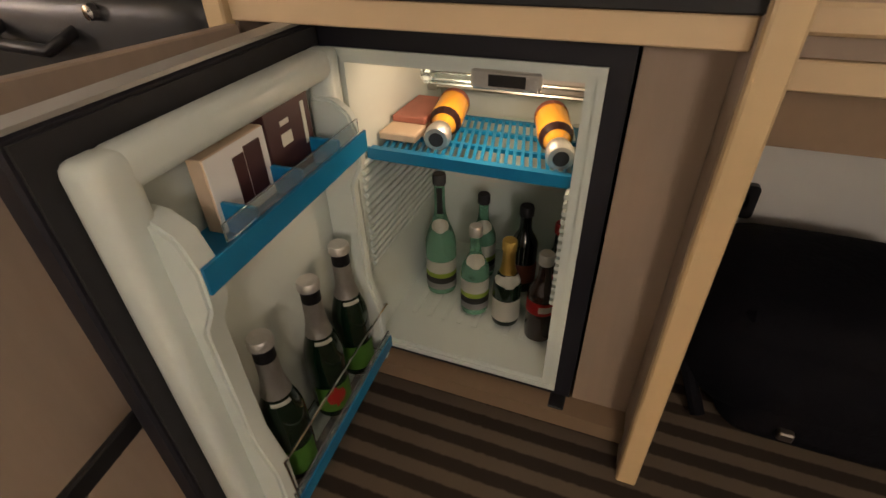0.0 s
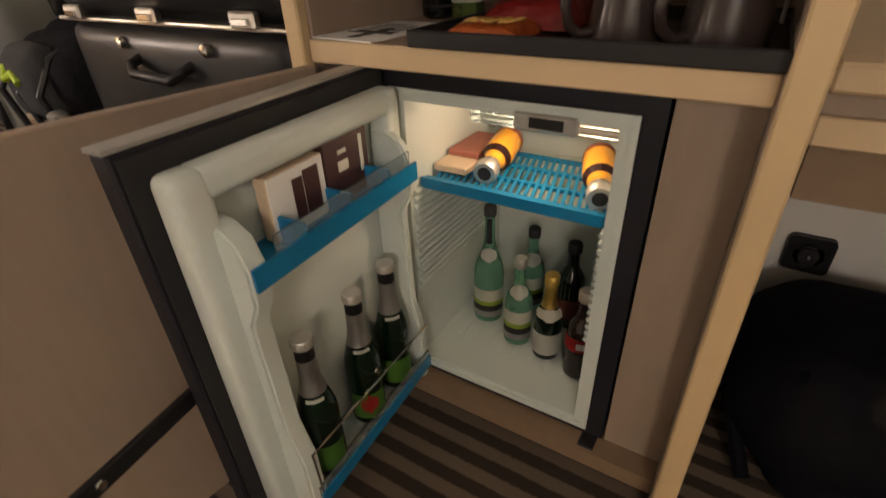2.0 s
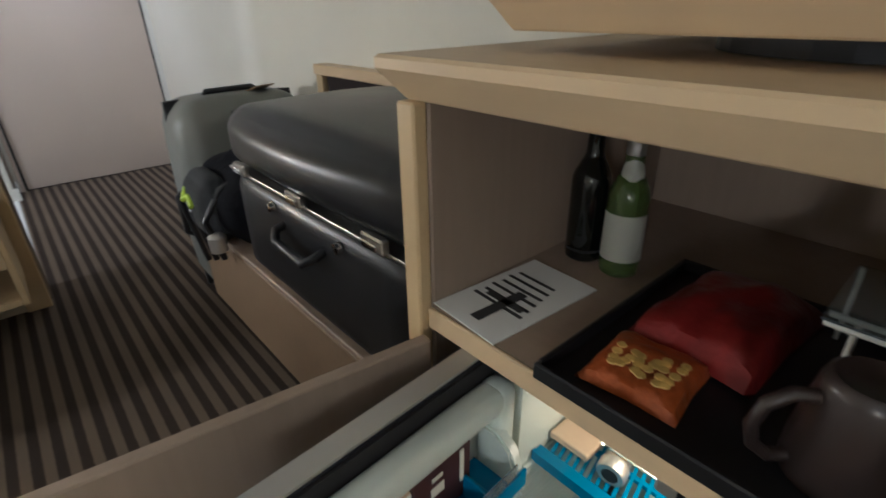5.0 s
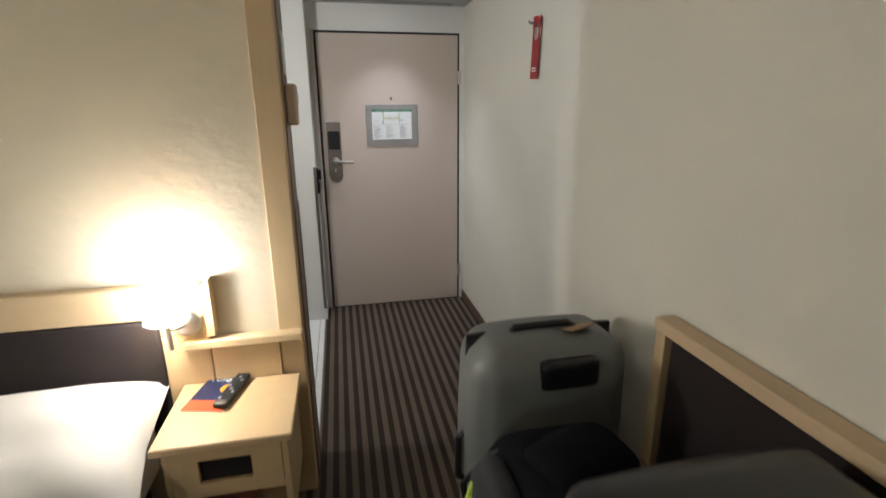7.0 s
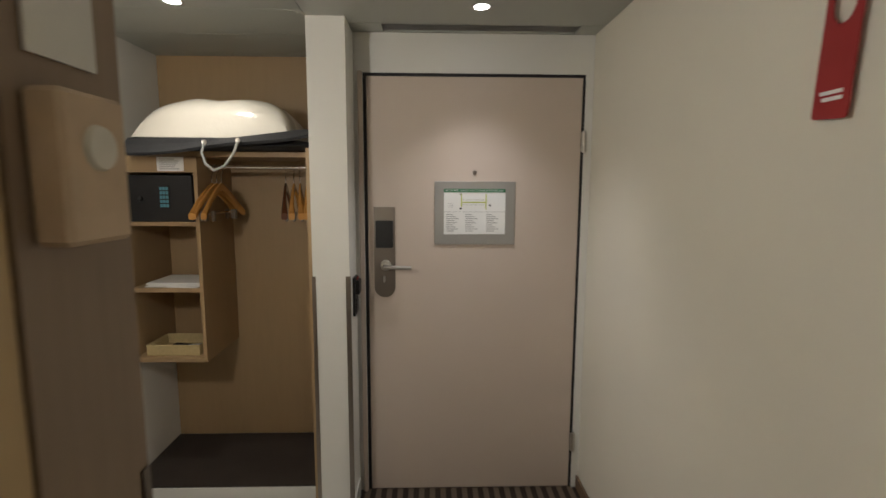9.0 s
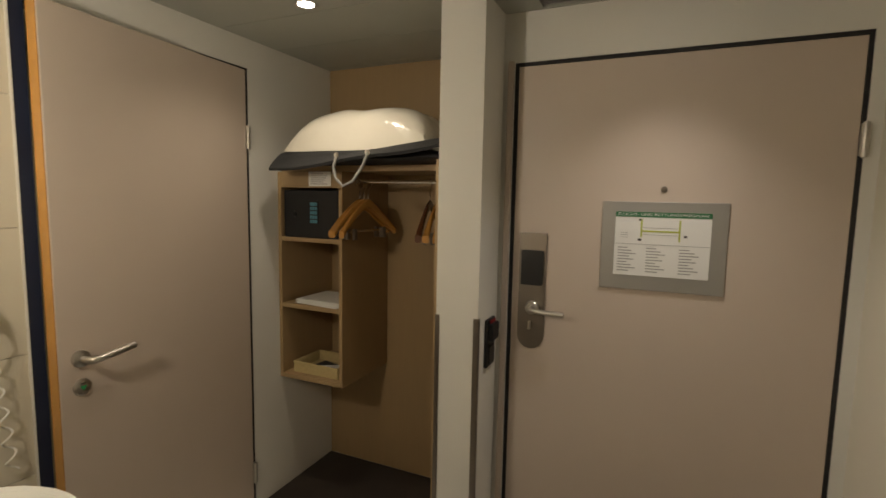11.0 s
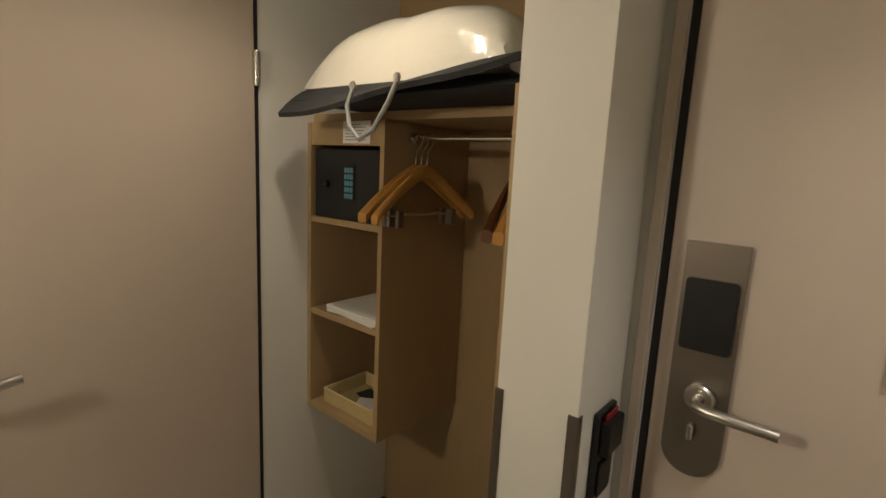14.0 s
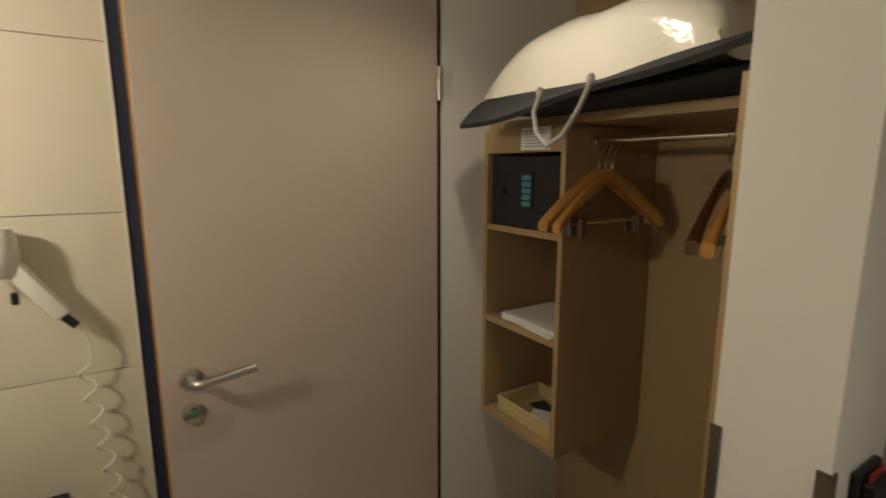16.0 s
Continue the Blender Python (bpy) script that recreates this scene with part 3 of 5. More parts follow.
mirror_lamp = thing("mirror_lamp", (-1.66, -1.739, 1.80), "lit wall lamp with opal glass above the washbasin", "lamp")
part("wall_plate", solid((-0.05, 0.0, -0.05, 0.05, 0.006, 0.05), bevel=0.002), STEEL, mirror_lamp, "square steel wall plate")
part("arm", tube([(0, 0.010, 0), (0, 0.020, 0)], 0.008, 10), STEEL, mirror_lamp, "", True)
mirror_shade = part("shade", lathe([(0.0, -0.085), (0.030, -0.08), (0.034, -0.06), (0.034, 0.06), (0.030, 0.08), (0.0, 0.085)], 24, "x", (0, 0.041, 0)), SHADE, mirror_lamp, "glowing opal glass shade", True)
mirror_shade.visible_shadow = False
# made-up stand and shade round the fill light, never in view
floor_lamp = thing("floor_lamp", (-2.75, -5.25, 0), "added unseen fill lamp with opal shade behind the viewpoint", "lamp")
part("foot", lathe([(0.0, 0.0), (0.14, 0.0), (0.14, 0.012), (0.02, 0.022), (0.0, 0.022)], 32), STEEL, floor_lamp, "", True)
part("pole", tube([(0, 0, 0.02), (0, 0, 1.20)], 0.011, 12), STEEL, floor_lamp, "", True)
lamp_shade = part("shade", lathe([(0.19, 1.18), (0.15, 1.42), (0.147, 1.42), (0.187, 1.18)], 36), SHADE, floor_lamp, "glowing opal shade", True)
lamp_shade.visible_shadow = False
copy_thing(spot, pose(-2.75, -0.55, CZ - 0.02))

# red door hanger on a hook
tag = thing("door_hanger", (-0.012, -1.40, 1.655), "dark red door hanger tag on a steel hook", "sign")
ring = [(0.036 * math.sin(a) * 0.75, 0.215 + 0.036 * math.cos(a)) for a in (2 * math.pi * i / 24 for i in range(24))]
bm = bmesh.new()
outer = rounded(0.085, 0.275, 0.008, 5, 0, 0.1375)
hole = [(0.026 * math.cos(2 * math.pi * i / 24), 0.205 + 0.036 * math.sin(2 * math.pi * i / 24)) for i in range(24)]
vo = [bm.verts.new((0, a, b)) for a, b in outer]
vh = [bm.verts.new((0, a, b)) for a, b in hole]
ed = [bm.edges.new((v, w)) for loop in (vo, vh) for v, w in zip(loop, loop[1:] + loop[:1])]
bmesh.ops.triangle_fill(bm, edges=ed, use_beauty=True)
got = bmesh.ops.extrude_face_region(bm, geom=bm.faces[:])
bmesh.ops.translate(bm, vec=(-0.002, 0, 0), verts=[g for g in got["geom"] if isinstance(g, bmesh.types.BMVert)])
part("tag", moved(bm, pose(0, 0, 0, 4, 0, 0)), TAG_RED, tag)
part("print", solid((-0.0035, -0.028, 0.045, -0.0022, 0.024, 0.052), (-0.0035, -0.028, 0.033, -0.0022, 0.018, 0.040)), PAPER, tag, "small white lettering as bars")
part("hook", tube([(0.012, 0.0, 0.245), (-0.03, 0.0, 0.245), (-0.036, 0.0, 0.255)], 0.006), STEEL, tag, "steel hook", True)
part("hook_rose", lathe([(0.0, 0), (0.016, 0), (0.018, 0.004), (0.018, 0.008)], 20, "x", (0.003, 0, 0.245)), STEEL, tag, "", True)
single("door_stop", lathe([(0.013, 0), (0.014, 0.006), (0.012, 0.022), (0.006, 0.026), (0, 0.026)], 16), GASKET, "small dark rubber door stop on the carpet", "door stop", (-0.07, -0.78, 0), smooth=True)

# wall control and panel at the partition end
ctl = thing("thermostat", (-1.112, -1.84, 1.54), "beige thermostat box on the wall end", "thermostat")
part("body", solid((0, -0.045, -0.07, 0.035, 0.045, 0.07), bevel=0.005), BEIGE_BOX, ctl)
part("dial", lathe([(0.0, 0.006), (0.02, 0.005), (0.022, 0.0)], 20, "x", (0.035, 0, 0.02)), WHITE_PLASTIC, ctl, "", True)
single("notice_card", solid((0, -0.045, -0.07, 0.003, 0.045, 0.07)), PAPER, "small white notice on the wall end", "notice", (-1.112, -1.83, 1.71))

# ---- toilet door, ajar ----
tdoor = thing("door_2", (BX + 0.002, -0.154, 0), "greige toilet door standing slightly ajar", "door", turn=5.0)
tdoor["kind"] = "structure"
part("leaf", solid((-0.036, -0.81, 0.006, 0.004, 0.0, 2.084), bevel=0.0015), GREIGE, tdoor)
part("edge_band", solid((-0.034, -0.8135, 0.008, 0.002, -0.8105, 2.085)), HANGER, tdoor, "orange-brown wooden edge band")
for z in (0.26, 1.80):
    hinge(tdoor, (0.010, 0.004, z), 90)
HY, HZ = -0.748, 1.042
part("rose", lathe([(0.0, 0.014), (0.020, 0.014), (0.026, 0.010), (0.027, 0.0)], 28, "x", (0.004, HY, HZ)), STEEL, tdoor, "", True)
part("lever", tube([(0.004, HY, HZ), (0.046, HY, HZ), (0.056, HY + 0.006, HZ), (0.060, HY + 0.022, HZ), (0.060, HY + 0.06, HZ + 0.004), (0.060, HY + 0.138, HZ + 0.012)], 0.0112, 12), STEEL, tdoor, "bent steel lever handle", True)
rose2 = part("lock_rose", lathe([(0.0, 0.008), (0.021, 0.008), (0.026, 0.006), (0.027, 0.0)], 28, "x", (0.004, HY, HZ - 0.09)), STEEL, tdoor, "", True)
part("indicator", extrude([(-0.010 + HY, HZ - 0.085), (HY + 0.010, HZ - 0.085), (HY, HZ - 0.100)], 0.002, "x"), INDICATOR, rose2, "green vacancy arrow").location = (0.0125, 0, 0)
part("indicator_slot", solid((0.012, HY - 0.007, HZ - 0.079, 0.0135, HY + 0.007, HZ - 0.075)), INK, rose2)
towel = single("towel", cushion(0.36, 0.5, 0.03, 0.3, 0.003), LINEN, "white towel hanging on the toilet wall", "towel", (-2.70, 0.098, 1.45), (90, 0, 0), True)

# ---- washing place ----
vanity = thing("washbasin_counter", (-1.98, -1.45, 0), "dark washbasin counter against the tiled wall", "counter")
part("top", solid((-0.243, -0.289, 0.76, 0.20, 0.285, 0.80), bevel=0.004), BLACK, vanity, "dark stone top")
part("support", solid((-0.22, -0.285, 0.0, 0.10, 0.20, 0.76)), CAB_WOOD, vanity)
basin = lathe([(0.10, 0.0), (0.21, 0.045), (0.255, 0.055), (0.262, 0.048), (0.268, 0.056), (0.262, 0.064), (0.245, 0.062), (0.215, 0.03), (0.15, -0.05), (0.03, -0.075), (0.0, -0.075)], 40)
single("washbasin", basin, TILE, "round white ceramic washbasin on the dark counter", "washbasin", (-1.745, -1.425, 0.806), smooth=True)
dry = thing("hair_dryer", (BX + 0.006, -1.19, 1.36), "white hair dryer hanging on the tiled wall", "hair dryer")
part("head", lathe([(0.0, -0.05), (0.028, -0.05), (0.036, -0.035), (0.040, 0.0), (0.036, 0.035), (0.030, 0.048), (0.0, 0.048)], 22, "z", (0.055, -0.03, 0.02)), WHITE_PLASTIC, dry, "", True)
part("bracket", solid((0.0, -0.06, -0.02, 0.03, 0.0, 0.05), bevel=0.006), WHITE_PLASTIC, dry)
part("grip", moved(solid((-0.018, -0.017, -0.16, 0.018, 0.017, 0.0), bevel=0.008, segments=2), pose(0.055, -0.02, 0.01, 32, 0, 0)), WHITE_PLASTIC, dry, "", True)
part("switch_knob", solid((0.066, -0.012, -0.085, 0.078, 0.0, -0.06), bevel=0.002), BLACK, dry)
part("cord_sleeve", tube([(0.055, 0.062, -0.122), (0.055, 0.085, -0.150)], 0.009, 10), BLACK, dry, "black cord sleeve", True)
cord = [(0.05, 0.085, -0.15), (0.05, 0.10, -0.18), (0.045, 0.105, -0.22)]
for i in range(140):
    z = -0.24 - 0.36 * i / 139
    a = i * 0.27
    cord.append((0.036 + 0.008 * math.sin(a), 0.085 + 0.014 * math.cos(a) + 0.035 * (i / 139), z))
part("coiled_cord", tube(cord, 0.0028, 6), WHITE_PLASTIC, dry, "coiled white cable", True)

# ---- closet ----
setting("closet_shelf", solid((BX + 0.002, 0.06, 1.665, -1.292, BACK - 0.02, 1.69)), CLOSET_WOOD, "oak shelf board across the closet")
unit = thing("shelf_unit", (-2.03, 0.24, 0.665), "oak wall unit with safe compartment and two shelves", "shelf")
X0, X1, Y0, Y1 = -0.193, 0.175, -0.205, 0.198
for nm, b in (("side_panel", (X0, Y0, 0, X0 + 0.018, Y1, 0.998)), ("side_panel", (X1 - 0.018, Y0, 0, X1, Y1, 0.998)), ("back_panel", (X0 + 0.018, Y1 - 0.01, 0, X1 - 0.018, Y1, 0.998)),
              ("bottom", (X0 + 0.018, Y0, 0, X1 - 0.018, Y1 - 0.01, 0.022)), ("shelf", (X0 + 0.018, Y0 + 0.002, 0.35, X1 - 0.018, Y1 - 0.01, 0.37)), ("shelf", (X0 + 0.018, Y0 + 0.002, 0.672, X1 - 0.018, Y1 - 0.01, 0.692)),
              ("top_rail", (X0 + 0.018, Y0 + 0.002, 0.925, X1 - 0.018, Y0 + 0.02, 0.998))):
    part(nm, solid(b, bevel=0.001), CLOSET_WOOD, unit)
safe = thing("safe", (-2.04, 0.235, 1.357), "black hotel safe with pale blue keypad", "safe")
part("body", solid((-0.155, -0.19, 0, 0.155, 0.17, 0.222), bevel=0.004), BLACK, safe)
pad = part("keypad", solid((0.0, -0.194, 0.065, 0.048, -0.190, 0.175), bevel=0.001), BLACK, safe)
for r in range(5):
    for c in range(3):
        part("key", solid((0.004 + c * 0.014, -0.196, 0.07 + r * 0.02, 0.015 + c * 0.014, -0.194, 0.085 + r * 0.02)), DISPLAY, pad, "pale blue key")
part("knob", lathe([(0, -0.012), (0.011, -0.010), (0.013, 0)], 16, "y", (-0.09, -0.19, 0.11)), BLACK, safe, "", True)
card = thing("info_card", (-1.975, 0.0335, 1.63), "white printed card on the unit's rail", "notice")
part("card", solid((-0.062, -0.001, -0.034, 0.062, 0.0, 0.032)), PAPER, card)
part("print", solid(*[(-0.05, -0.002, 0.02 - 0.009 * i, 0.02 + 0.03 * ((i * 3) % 4) / 4, -0.0011, 0.0235 - 0.009 * i) for i in range(6)]), GREY_INK, card)
stack = thing("paper_bags", (-2.01, 0.17, 1.036), "stack of folded white paper bags on a shelf", "paper")
for i in range(5):
    part("sheet", moved(solid((-0.13, -0.12, 0, 0.13, 0.11, 0.004)), pose(0.006 * (i % 3), 0.004 * (i % 2), i * 0.0048, 0.5 * (i % 2), 0, (i * 37) % 13 - 6)), PAPER, stack)
basket = thing("basket", (-2.035, 0.165, 0.688), "pale wicker tray basket with cards in it", "basket")
part("bottom", solid((-0.125, -0.095, 0, 0.125, 0.095, 0.006)), WICKER, basket)
for b in ((-0.13, -0.1, 0, 0.13, -0.092, 0.048), (-0.13, 0.092, 0, 0.13, 0.1, 0.048), (-0.13, -0.092, 0, -0.122, 0.092, 0.048), (0.122, -0.092, 0, 0.13, 0.092, 0.048)):
    part("side", solid(b, bevel=0.002), WICKER, basket)
part("rim", tube([(-0.128, -0.098, 0.05), (0.128, -0.098, 0.05), (0.128, 0.098, 0.05), (-0.128, 0.098, 0.05), (-0.128, -0.098, 0.05)], 0.005), WICKER, basket, "", True)
single("card", solid((-0.06, -0.04, 0, 0.06, 0.04, 0.003)), PAPER, "white cards lying in the basket", "card", (-2.0, 0.15, 0.698), (6, 0, 30))
single("card", solid((-0.05, -0.03, 0, 0.05, 0.03, 0.003)), FELT, "dark card lying in the basket", "card", (-2.06, 0.19, 0.698), (4, 0, -15))
rod = thing("clothes_rod", (-1.85, 0.15, 1.62), "chrome clothes rod in the closet", "rod")
part("bar", tube([(-0.003, 0, 0), (0.558, 0, 0)], 0.0095, 14), CHROME, rod, "", True)
part("socket", lathe([(0.018, 0), (0.018, 0.008), (0.0, 0.008)], 18, "x", (-0.004, 0, 0)), CHROME, rod, "", True)


def hanger(mat, label):
    ob = thing("coat_hanger", (-1.80, 0.15, 1.62), label, "hanger", "hangers on the rod")
    pts = []
    for i in range(17):
        s = -1 + i / 8
        pts.append((0.0 + 0.010 * s * s, 0.20 * s, -0.098 - 0.135 * abs(s) ** 1.3))
    bm = bmesh.new()
    rings = []
    for i, p in enumerate(pts):
        s = abs(-1 + i / 8)
        w, h = 0.006 + 0.008 * s ** 2, 0.019 - 0.004 * s
        rings.append([bm.verts.new((p[0] + w * a, p[1], p[2] + h * b)) for a, b in ((-1, -0.6), (-0.6, -1), (0.6, -1), (1, -0.6), (1, 0.6), (0.6, 1), (-0.6, 1), (-1, 0.6))])
    for a, b in zip(rings, rings[1:]):
        for k in range(8):
            bm.faces.new((a[k], a[(k + 1) % 8], b[(k + 1) % 8], b[k]))
    bm.faces.new(rings[0]); bm.faces.new(rings[-1][::-1])
    bmesh.ops.recalc_face_normals(bm, faces=bm.faces)
    part("shoulder_bar", bm, mat, ob, "", True)
    hook = [(0, 0, -0.095), (0, 0, -0.045)] + [(0, 0.022 * math.cos(radians(a)) - 0.0, -0.010 + 0.022 * math.sin(radians(a))) for a in range(-60, 200, 20)]
    part("hook", tube(hook, 0.0022, 6), CHROME, ob, "chrome hook", True)
    part("trouser_bar", tube([(0.01, -0.15, -0.225), (0.01, 0.15, -0.225)], 0.003, 8), CHROME, ob, "", True)
    for y in (-0.11, 0.11):
        part("clip", solid((0.004, y - 0.012, -0.262, 0.018, y + 0.012, -0.212), bevel=0.003), DARK_STEEL, ob, "metal trouser clip")
    return ob


h1 = hanger(HANGER, "varnished wooden coat hanger with trouser clips")
h1.matrix_basis = pose(-1.838, 0.15, 1.622, 0, 0, -7)
copy_thing(h1, pose(-1.815, 0.15, 1.622, 0, 0, -11))
copy_thing(h1, pose(-1.792, 0.15, 1.622, 0, 0, -4))
h2 = hanger(HANGER_DARK, "dark varnished wooden coat hanger")
h2.matrix_basis = pose(-1.475, 0.15, 1.622, 0, 0, 10)
copy_thing(h1, pose(-1.435, 0.15, 1.622, 0, 0, 8))
copy_thing(h1, pose(-1.405, 0.15, 1.622, 0, 0, 12))
copy_thing(h1, pose(-1.37, 0.15, 1.622, 0, 0, 9))

# spare bedding in a bag on the shelf
bag = thing("bedding_bag", (-1.68, 0.13, 1.691), "charcoal felt bedding bag with grey cord handle", "bag")
part("base", cushion(0.80, 0.50, 0.055, 0.35, 0.012, 3.0), FELT, bag, "", True)
flap = bmesh.new()
N = 24
grid = []
for i in range(N + 1):
    s = i / N
    row = []
    for j in range(4):
        y = -0.20 - 0.045 * j * (0.6 + 0.4 * s)
        z = 0.048 - 0.012 * j - 0.035 * (1 - s) * (j / 3) + 0.05 * s * s * (1 if j else 0.9) + 0.006 * math.sin(s * 9 + j)
        row.append(flap.verts.new((-0.42 + 0.84 * s, y + 0.02 * s, z)))
    grid.append(row)
for a, b in zip(grid, grid[1:]):
    for j in range(3):
        flap.faces.new((a[j], a[j + 1], b[j + 1], b[j]))
got = bmesh.ops.extrude_face_region(flap, geom=flap.faces[:])
bmesh.ops.translate(flap, vec=(0, 0.004, -0.012), verts=[g for g in got["geom"] if isinstance(g, bmesh.types.BMVert)])
bmesh.ops.recalc_face_normals(flap, faces=flap.faces)
part("front_edge", flap, FELT, bag, "stiff felt rim with a zip", True)
CX = 0.05
part("handle_cord", tube([(CX + a, b, c) for a, b, c in ((-0.075, -0.335, 0.018), (-0.085, -0.345, -0.025), (-0.07, -0.35, -0.07), (-0.035, -0.352, -0.100), (0.01, -0.352, -0.08), (0.05, -0.348, -0.025), (0.065, -0.335, 0.026))], 0.0055, 10), GREY_CORD, bag, "grey cord handle", True)
for ex, ez in ((-0.075, 0.018), (0.065, 0.026)):
    part("eyelet", lathe([(0.006, -0.002), (0.010, -0.003), (0.011, 0.0)], 14, "y", (CX + ex, -0.338, ez)), STEEL, bag, "small metal eyelet", True)
pillow = single("spare_pillow", cushion(0.70, 0.44, 0.205, 0.50, 0.014, 1.7, 30, 0.1), PLASTIC_PILLOW, "white pillow wrapped in clear film on the felt bag", "pillow", (-1.73, 0.14, 1.722), (0, 0, 0), True)


# ---- sleeping corner ----
hb = thing("headboard", (-2.4, -1.951, 0), "maple headboard with dark upholstered panel", "headboard")
part("top_rail", solid((-1.0, -0.045, 0.825, 0.955, 0, 0.945), bevel=0.004), WOOD_X, hb)
part("side_panel", solid((0.80, -0.030, 0.10, 0.957, -0.001, 0.824), bevel=0.003), WOOD, hb)
part("upholstery", solid((-1.0, -0.048, 0.25, 0.797, -0.001, 0.822), bevel=0.012, segments=3), FABRIC, hb, "dark brown upholstered panel", True)
part("end_bracket", extrude([(0.958, 0.75), (0.958, 0.945), (0.985, 0.96), (0.985, 0.75)], -0.05, "y"), WOOD, hb)
ledge = thing("wall_panel", (-1.32, -1.952, 0), "maple wall panel with ledge behind the nightstand", "panel")
part("board", solid((-0.12, -0.028, 0.10, 0.115, 0, 0.70), bevel=0.002), WOOD, ledge)
part("ledge", solid((-0.205, -0.058, 0.702, 0.203, 0, 0.735), bevel=0.006, segments=2), WOOD_X, ledge)

ns = thing("nightstand", (-1.345, -2.165, 0.2), "maple nightstand with drawer and open shelf", "nightstand")
part("top", solid((-0.205, -0.195, 0.335, 0.205, 0.182, 0.36), bevel=0.004), WOOD, ns)
for s in (-1, 1):
    part("side_panel", solid((s * 0.185, -0.165, 0, s * 0.165, 0.182, 0.334), bevel=0.002), WOOD, ns)
part("back_panel", solid((-0.164, 0.165, 0, 0.164, 0.18, 0.334)), WOOD, ns)
part("bottom", solid((-0.164, -0.163, 0.0, 0.164, 0.164, 0.022)), WOOD, ns)
part("shelf", solid((-0.164, -0.160, 0.145, 0.164, 0.164, 0.160)), WOOD, ns)
dr = part("drawer", solid((-0.164, -0.168, 0.162, -0.085, -0.150, 0.332), (0.072, -0.168, 0.162, 0.164, -0.150, 0.332), (-0.085, -0.168, 0.285, 0.072, -0.150, 0.332), (-0.085, -0.168, 0.162, 0.072, -0.150, 0.200)), WOOD, ns)
part("recessed_pull", solid((-0.085, -0.146, 0.200, 0.072, -0.140, 0.285)), BLACK, dr, "black recessed pull")
single("folder", solid((-0.11, -0.10, 0, 0.10, 0.12, 0.022), bevel=0.002), ROSE_BOX, "reddish-brown folder on the nightstand's shelf", "folder", (-1.40, -2.19, 0.223))

mag = thing("magazine", (-1.42, -2.075, 0.5602), "thin magazine with dark blue and red cover", "magazine", turn=-14)
part("pages", solid((-0.07, -0.105, 0, 0.07, 0.105, 0.004)), PAPER, mag)
part("cover", solid((-0.07, -0.045, 0.0041, 0.07, 0.105, 0.005)), MAG_BLUE, mag, "dark blue cover picture")
part("cover_band", solid((-0.07, -0.105, 0.0041, 0.07, -0.046, 0.005)), MAG_RED, mag, "orange-red band")
part("cover_spot", lathe([(0.0, 0.0), (0.028, 0.0), (0.028, 0.0006), (0, 0.0006)], 16, "z", (0.03, 0.03, 0.0051)), ORANGE, mag)
words("title", "tele", 0.045, PAPER, mag, pose(-0.02, 0.088, 0.0052), 0.075)
rem = thing("remote_control", (-1.362, -2.085, 0.5655), "black remote control lying on the magazine", "remote", turn=-14)
part("body", solid((-0.024, -0.10, 0, 0.024, 0.10, 0.02), bevel=0.006, segments=2), BLACK, rem, "", True)
for r in range(8):
    for c in range(3):
        part("button", solid((-0.017 + c * 0.013, -0.07 + r * 0.019, 0.02, -0.009 + c * 0.013, -0.060 + r * 0.019, 0.022)), GREY_INK if (r + c) % 4 == 0 else FELT, rem)

wl = thing("wall_lamp", (-1.50, -1.999, 0.81), "lit bedside wall lamp with opal glass shade", "lamp")
part("wall_plate", lathe([(0.0, -0.022), (0.035, -0.020), (0.048, -0.008), (0.05, 0.0)], 28, "y", (0, 0, 0)), STEEL, wl, "round steel wall plate", True)
part("arm", tube([(0, -0.01, 0), (-0.02, -0.045, 0), (-0.043, -0.062, 0.005)], 0.008, 10), STEEL, wl, "", True)
part("stem", tube([(-0.043, -0.062, -0.07), (-0.043, -0.062, 0.05)], 0.009, 12), STEEL, wl, "", True)
shade = part("shade", lathe([(0.068, 0.04), (0.047, 0.20), (0.0445, 0.20), (0.0655, 0.04)], 32, "z", (-0.043, -0.062, 0)), SHADE, wl, "glowing opal glass shade", True)
shade.visible_shadow = False
# unseen copy, added as the fixture of the assumed far bulb
copy_thing(wl, pose(-3.30, -1.999, 0.81))

bed = thing("bed", (-2.45, -3.0, 0), "bed with white linen and dark base", "bed")
part("base", solid((-0.86, -1.0, 0.0, 0.735, 0.99, 0.24), bevel=0.01), FABRIC, bed, "dark fabric bed base")
part("mattress", solid((-0.87, -1.0, 0.241, 0.80, 0.995, 0.47), bevel=0.05, segments=4), LINEN, bed, "white sheeted mattress", True)
duvet = cushion(1.66, 1.34, 0.11, 0.25, 0.02, 5.0, 34, 0.12)
part("duvet", moved(duvet, pose(-0.07, -0.33, 0.462)), LINEN, bed, "white duvet with folded edge", True)
part("duvet_fold", moved(cushion(1.62, 0.26, 0.06, 0.3, 0.012, 7.0, 24, 0.12), pose(-0.07, 0.26, 0.54, 0, 0, 3)), LINEN, bed, "", True)
single("bed_pillow", cushion(0.82, 0.58, 0.17, 0.5, 0.02, 2.2, 30, 0.15), LINEN, "soft white pillow against the headboard", "pillow", (-1.98, -2.29, 0.472), (13, 0, 6), True)

